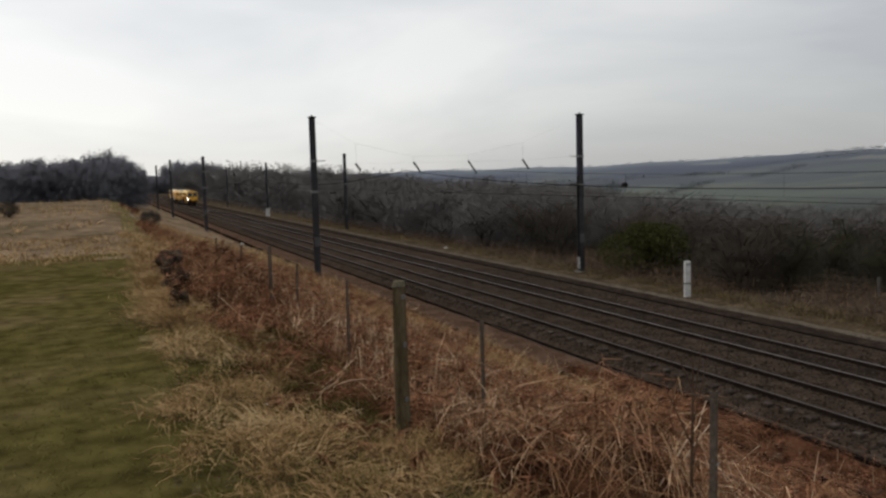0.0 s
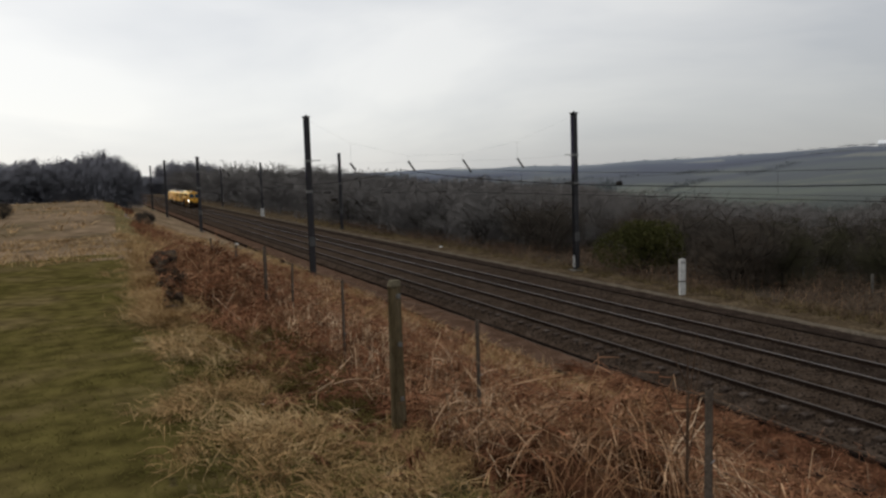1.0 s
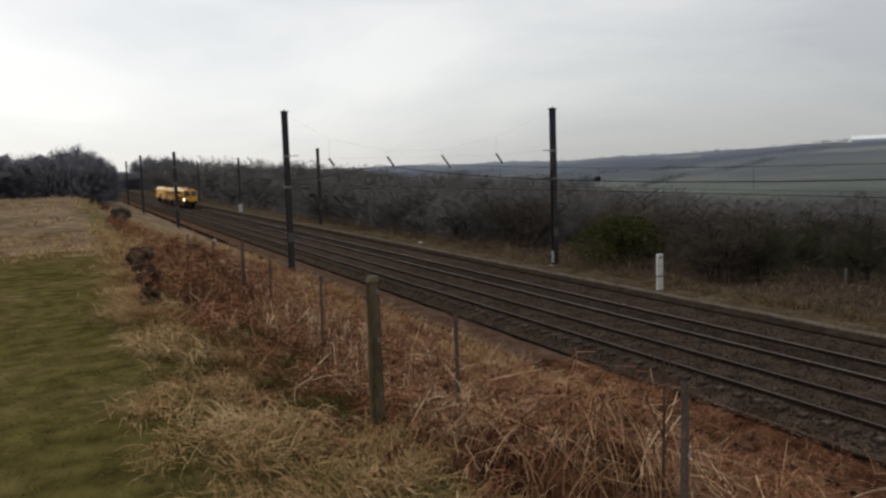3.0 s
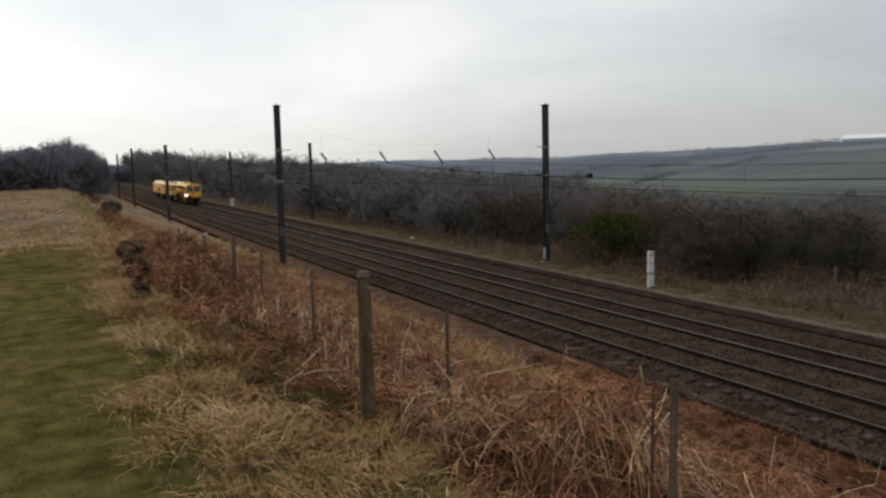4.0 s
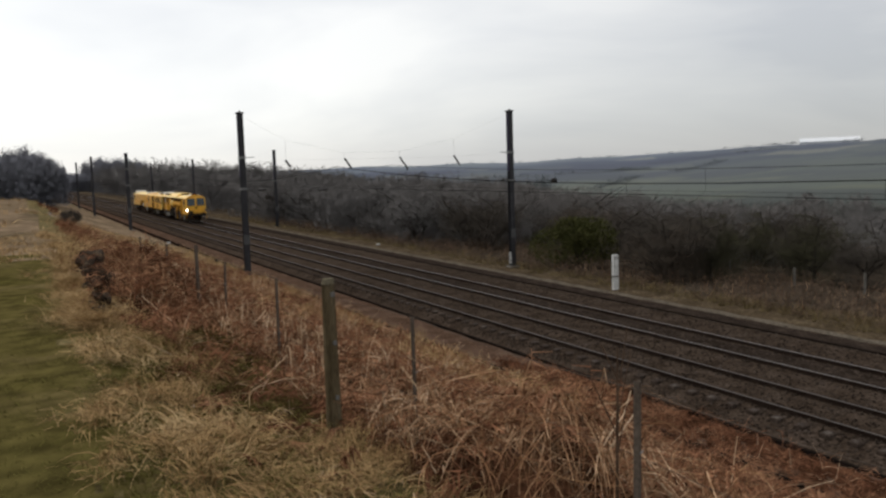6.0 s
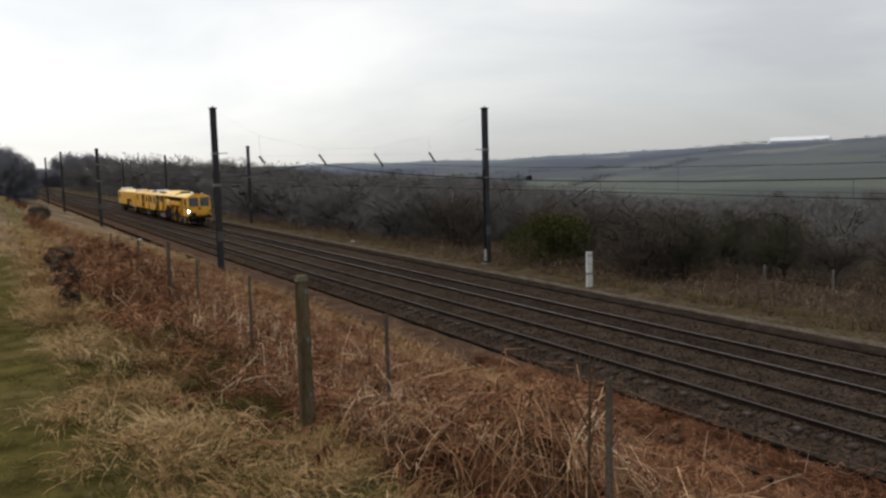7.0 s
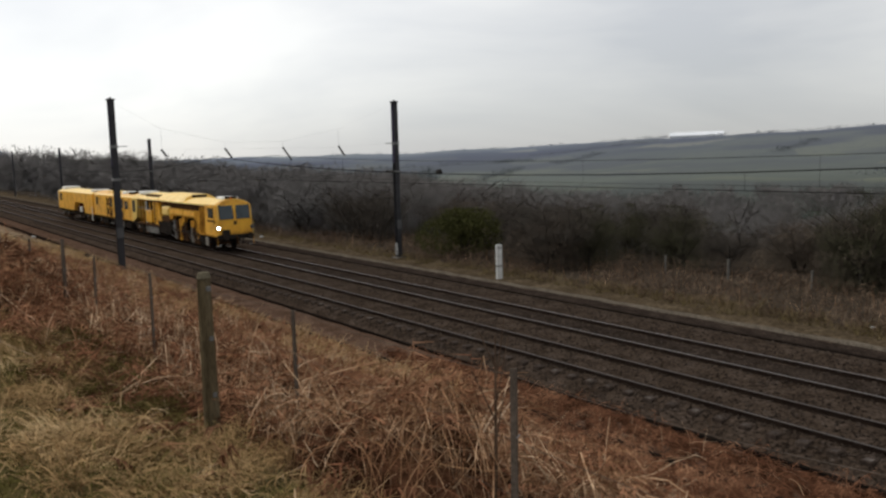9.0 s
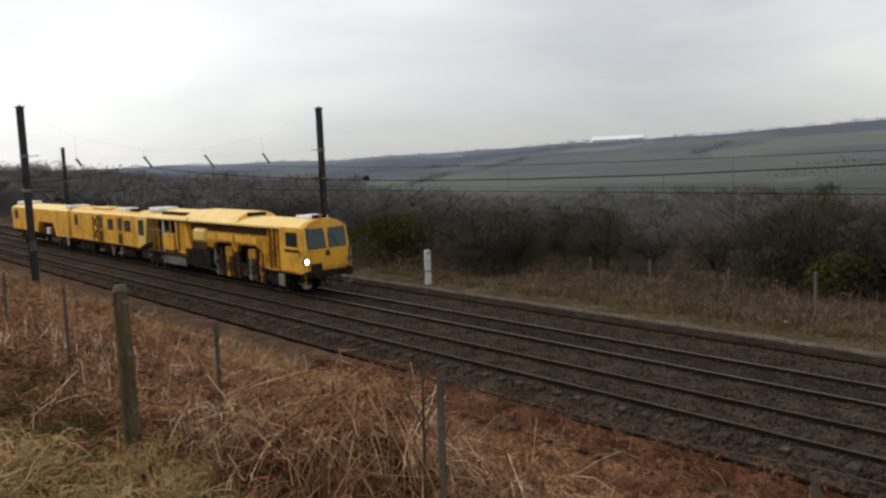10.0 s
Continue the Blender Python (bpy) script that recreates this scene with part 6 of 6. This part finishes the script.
for x, y, dz, h, lean, turn in ((-16.98, 11.0, -0.02, 0.20, 0.2, 30), (-17.02, 11.9, 0.02, 0.42, 0.25, 60), (-16.93, 12.3, 0.05, 0.46, 0.35, 40), (-17.0, 12.9, 0.1, 0.40, 0.1, 70), (-16.98, 13.7, 0.25, 0.34, 0.5, 50), (-16.88, 14.3, 0.34, 0.34, 0.6, 65), (-17.0, 14.9, 0.3, 0.26, 0.7, 40)):
    bm = bmesh.new()
    bmesh.ops.create_cube(bm, size=1.0)
    bmesh.ops.bevel(bm, geom=bm.edges[:], offset=0.16, segments=1, affect="EDGES")
    for v in bm.verts:
        v.co *= 1 + g.uniform(-0.12, 0.12)
    bmesh.ops.transform(bm, matrix=Matrix.Translation((x, y, gz(x, y) + dz + h * 0.4)) @ Matrix.Rotation(math.radians(turn), 4, "Z") @ Matrix.Rotation(lean, 4, "Y") @ Matrix.Diagonal((0.13, 0.26, h, 1)), verts=bm.verts)
    part("stone", bm, STONE, wall)


def litter(x, y, s, label):
    bm = bmesh.new()
    bmesh.ops.create_icosphere(bm, subdivisions=1, radius=s)
    for i, v in enumerate(bm.verts):
        v.co.z *= 0.45
        v.co *= 1 + 0.25 * math.sin(i * 2.3)
    ob = part("litter", bm, WHITE_PAINT)
    ob.matrix_basis = pose(x, y, gz(x, y) + s * 0.3)
    tagged(ob, label, "litter", "scraps of litter")


for x, y, s in ((8.6, 60.5, 0.20), (10.2, 12.6, 0.10), (-6.3, 73.0, 0.22), (-17.15, 5.15, 0.022), (-16.85, 6.3, 0.02)):
    litter(x, y, s, "small white scrap of litter lying on the ground")

for x, y, h in ((18.77, 37.04, 0.9), (18.21, 31.8, 0.9), (17.51, 26.96, 0.9), (18.09, 23.44, 1.02), (18.76, 19.32, 0.9), (14.97, 13.5, 1.35)):
    p = thing("boundary_post", x, y, gz(x, y), 0, "pale grey boundary fence post among dead weeds", "fence post", "boundary fence posts")
    bm = bmesh.new()
    box(bm, -0.055, 0.055, -0.05, 0.05, -0.2, h, 0.012)
    part("shaft", bm, mat("pale_concrete_post", (0.10, 0.094, 0.084), (0.16, 0.150, 0.132), scale=4, fine=0.3), p)
    bm = bmesh.new()
    box(bm, -0.062, 0.062, -0.057, 0.057, h - 0.02, h + 0.03, 0.012)
    part("top", bm, CONCRETE_OLD, p)

bm = bmesh.new()
rod(bm, (-0.5, 0, 0.1), (0.5, 0.12, 0.13), 0.10, 9, 0.08)
rod(bm, (0.1, 0, 0.15), (0.25, 0.1, 0.3), 0.03, 6, 0.02)
log = part("fallen_log", bm, BARK)
log.matrix_basis = pose(12.5, 10.9, gz(12.5, 10.9), 0, 0, 20)
tagged(log, "short dark fallen log on the grassy verge", "log")

# long white shed on the crest of the far hill
az = math.radians(54.75)
d = float(crest_far(az)) * 0.93
x, y = EYE[0] + d * math.sin(az), d * math.cos(az)
shed = thing("greenhouse", x, y, gz(x, y) + 3.0, -54.75, "long low white greenhouse on the crest of a far hill", "greenhouse")
WHITE_ROOF = mat("bright_white_sheeting", (0.80, 0.82, 0.84), (0.88, 0.89, 0.9), scale=0.05, rough=0.5)
bm = bmesh.new()
prism(bm, [(-9, 0.4), (-9, 1.2), (0, 7.2), (9, 1.2), (9, 0.4)], -45, 45, "x")
part("roof", bm, WHITE_ROOF, shed)
bm = bmesh.new()
box(bm, -44, 44, -8.8, -8.6, -6, 0.5)
part("wall", bm, mat("grey_sheeting", (0.5, 0.52, 0.54), scale=0.1), shed)

for x, y, s in ((-23.5, 58.2, 0.9), (-15.4, 48.3, 0.8)):
    b = thing("field_shrub", x, y, gz(x, y), 0, "small dark round shrub in the rough field", "shrub", "field shrubs")
    gg = np.random.default_rng(int(y))
    n = 900
    dd = gg.normal(0, 1, (n, 3))
    dd /= np.linalg.norm(dd, axis=1)[:, None]
    q = dd * (0.5 + 0.5 * gg.random(n)[:, None]) * s * np.array([0.75, 0.75, 0.6]) + np.array([0, 0, s * 0.55])
    q[:, 2] = np.clip(q[:, 2], 0.02, None)
    v, f, _ = ribbons(q, gg.uniform(0, 6.283, n), gg.uniform(0, 1.4, n), gg.uniform(-0.3, 0.5, n), gg.uniform(0.12, 0.25, n), gg.uniform(0.03, 0.05, n), 1, gg.uniform(-1.5, 1.5, n))
    c = new("crown", quick_mesh("crown", v, f, TWIG))
    c.parent = b
    c = new("trunk", quick_mesh("trunk", *tube((0, 0, 0), (0.05, 0, s * 0.6), 0.05, 0.02), BARK))
    c.parent = b

# loose ballast stones on the shoulder and between the rails
g = np.random.default_rng(9)
n = 15000
y = 2 + 42 * g.random(n) ** 1.4
x = np.where(g.random(n) < 0.2, g.uniform(-3.3, -2.4, n), g.uniform(-2.3, 5.0, n))
prof_x, prof_z = [-4.4, -3.46, -3.38, -3.0, -2.7, -2.5, -0.6, 0.0, 0.6, 2.9, 4.85, 5.15], [-0.9, -0.55, -0.40, -0.27, -0.17, -0.13, -0.13, -0.17, -0.13, -0.13, -0.20, -0.36]
z = GRADE * y + np.interp(x, prof_x, prof_z) + 0.012
o = np.array([(1, 0, 0), (0, 1, 0), (-1, 0, 0), (0, -1, 0), (0.2, 0.1, 1), (-0.1, 0.2, 1.0), (-0.2, -0.15, 0.95), (0.15, -0.2, 0.9)])
r = g.uniform(0.025, 0.05, n)
v = np.stack([x, y, z], -1)[:, None, :] + (o[None] + g.normal(0, 0.18, (n, 8, 3))) * r[:, None, None] * np.array([1, 1, 0.75])
f = np.array([[0, 1, 5, 4], [1, 2, 6, 5], [2, 3, 7, 6], [3, 0, 4, 7], [4, 5, 6, 7]])
f = (f[None] + (np.arange(n) * 8)[:, None, None]).reshape(-1, 4)
STONES = mat("loose_ballast_stones", (0.024, 0.0175, 0.013), (0.040, 0.030, 0.023), (0.068, 0.053, 0.043), scale=2.0, island=0.6)
stuff("ballast_stones", v.reshape(-1, 3), f, STONES, "loose dark ballast stones on the track bed", "ballast")

# sleepers, with rail clips at their ends
bm = bmesh.new()
box(bm, -1.25, 1.25, -0.13, 0.13, -0.30, -0.105, 0.02)
SLEEPER = bpy.data.meshes.new("sleeper")
bm.to_mesh(SLEEPER)
bm.free()
SLEEPER.materials.append(mat("stained_concrete_sleeper", (0.033, 0.025, 0.020), (0.052, 0.039, 0.031), (0.076, 0.060, 0.049), scale=1.5, fine=0.4))
bm = bmesh.new()
box(bm, -1.22, -1.04, -0.085, 0.085, -0.118, -0.097, 0.012)
SLEEPER_END = bpy.data.meshes.new("sleeper_end")
bm.to_mesh(SLEEPER_END)
bm.free()
SLEEPER_END.materials.append(mat("bare_worn_concrete", (0.028, 0.021, 0.017), (0.060, 0.049, 0.042), (0.13, 0.113, 0.100), scale=1.1, fine=0.4))
tilt = math.degrees(math.atan(GRADE))
for track, xc in ((NEAR_TRACK, -1.67), (FAR_TRACK, 1.67)):
    for k in range(150):
        y = -3 + 0.65 * k
        ob = new("sleeper", SLEEPER)
        ob.parent = track
        ob.matrix_basis = pose(xc, y, GRADE * y - 0.035, tilt)
        if xc < 0 and y < 40:
            end = new("sleeper_end", SLEEPER_END)
            end.parent = ob
# ---- what moves ----
RUN = [(0.0, 189.6), (1.0, 175.0), (2.5, 152.8), (4.5, 124.9), (5.5, 108.4), (7.5, 76.0), (9.0, 48.6), (10.0, 29.4)]


def run_at(t):
    return float(np.interp(t, [a for a, b in RUN], [b for a, b in RUN]))


def motions():
    tilt = math.degrees(math.atan(GRADE))
    for unit in (machine, wagon):
        walk(unit, [(t, pose(1.60, y, GRADE * y, tilt)) for t, y in RUN])
    for w, y, r in WHEELS:
        # a row for each frame, so that each turn stays small
        walk(w, [(k / FPS, pose(0, y, r, math.degrees((190 - run_at(k / FPS)) / r) % 360.0)) for k in range(0, 10 * FPS + 1)])


motions()
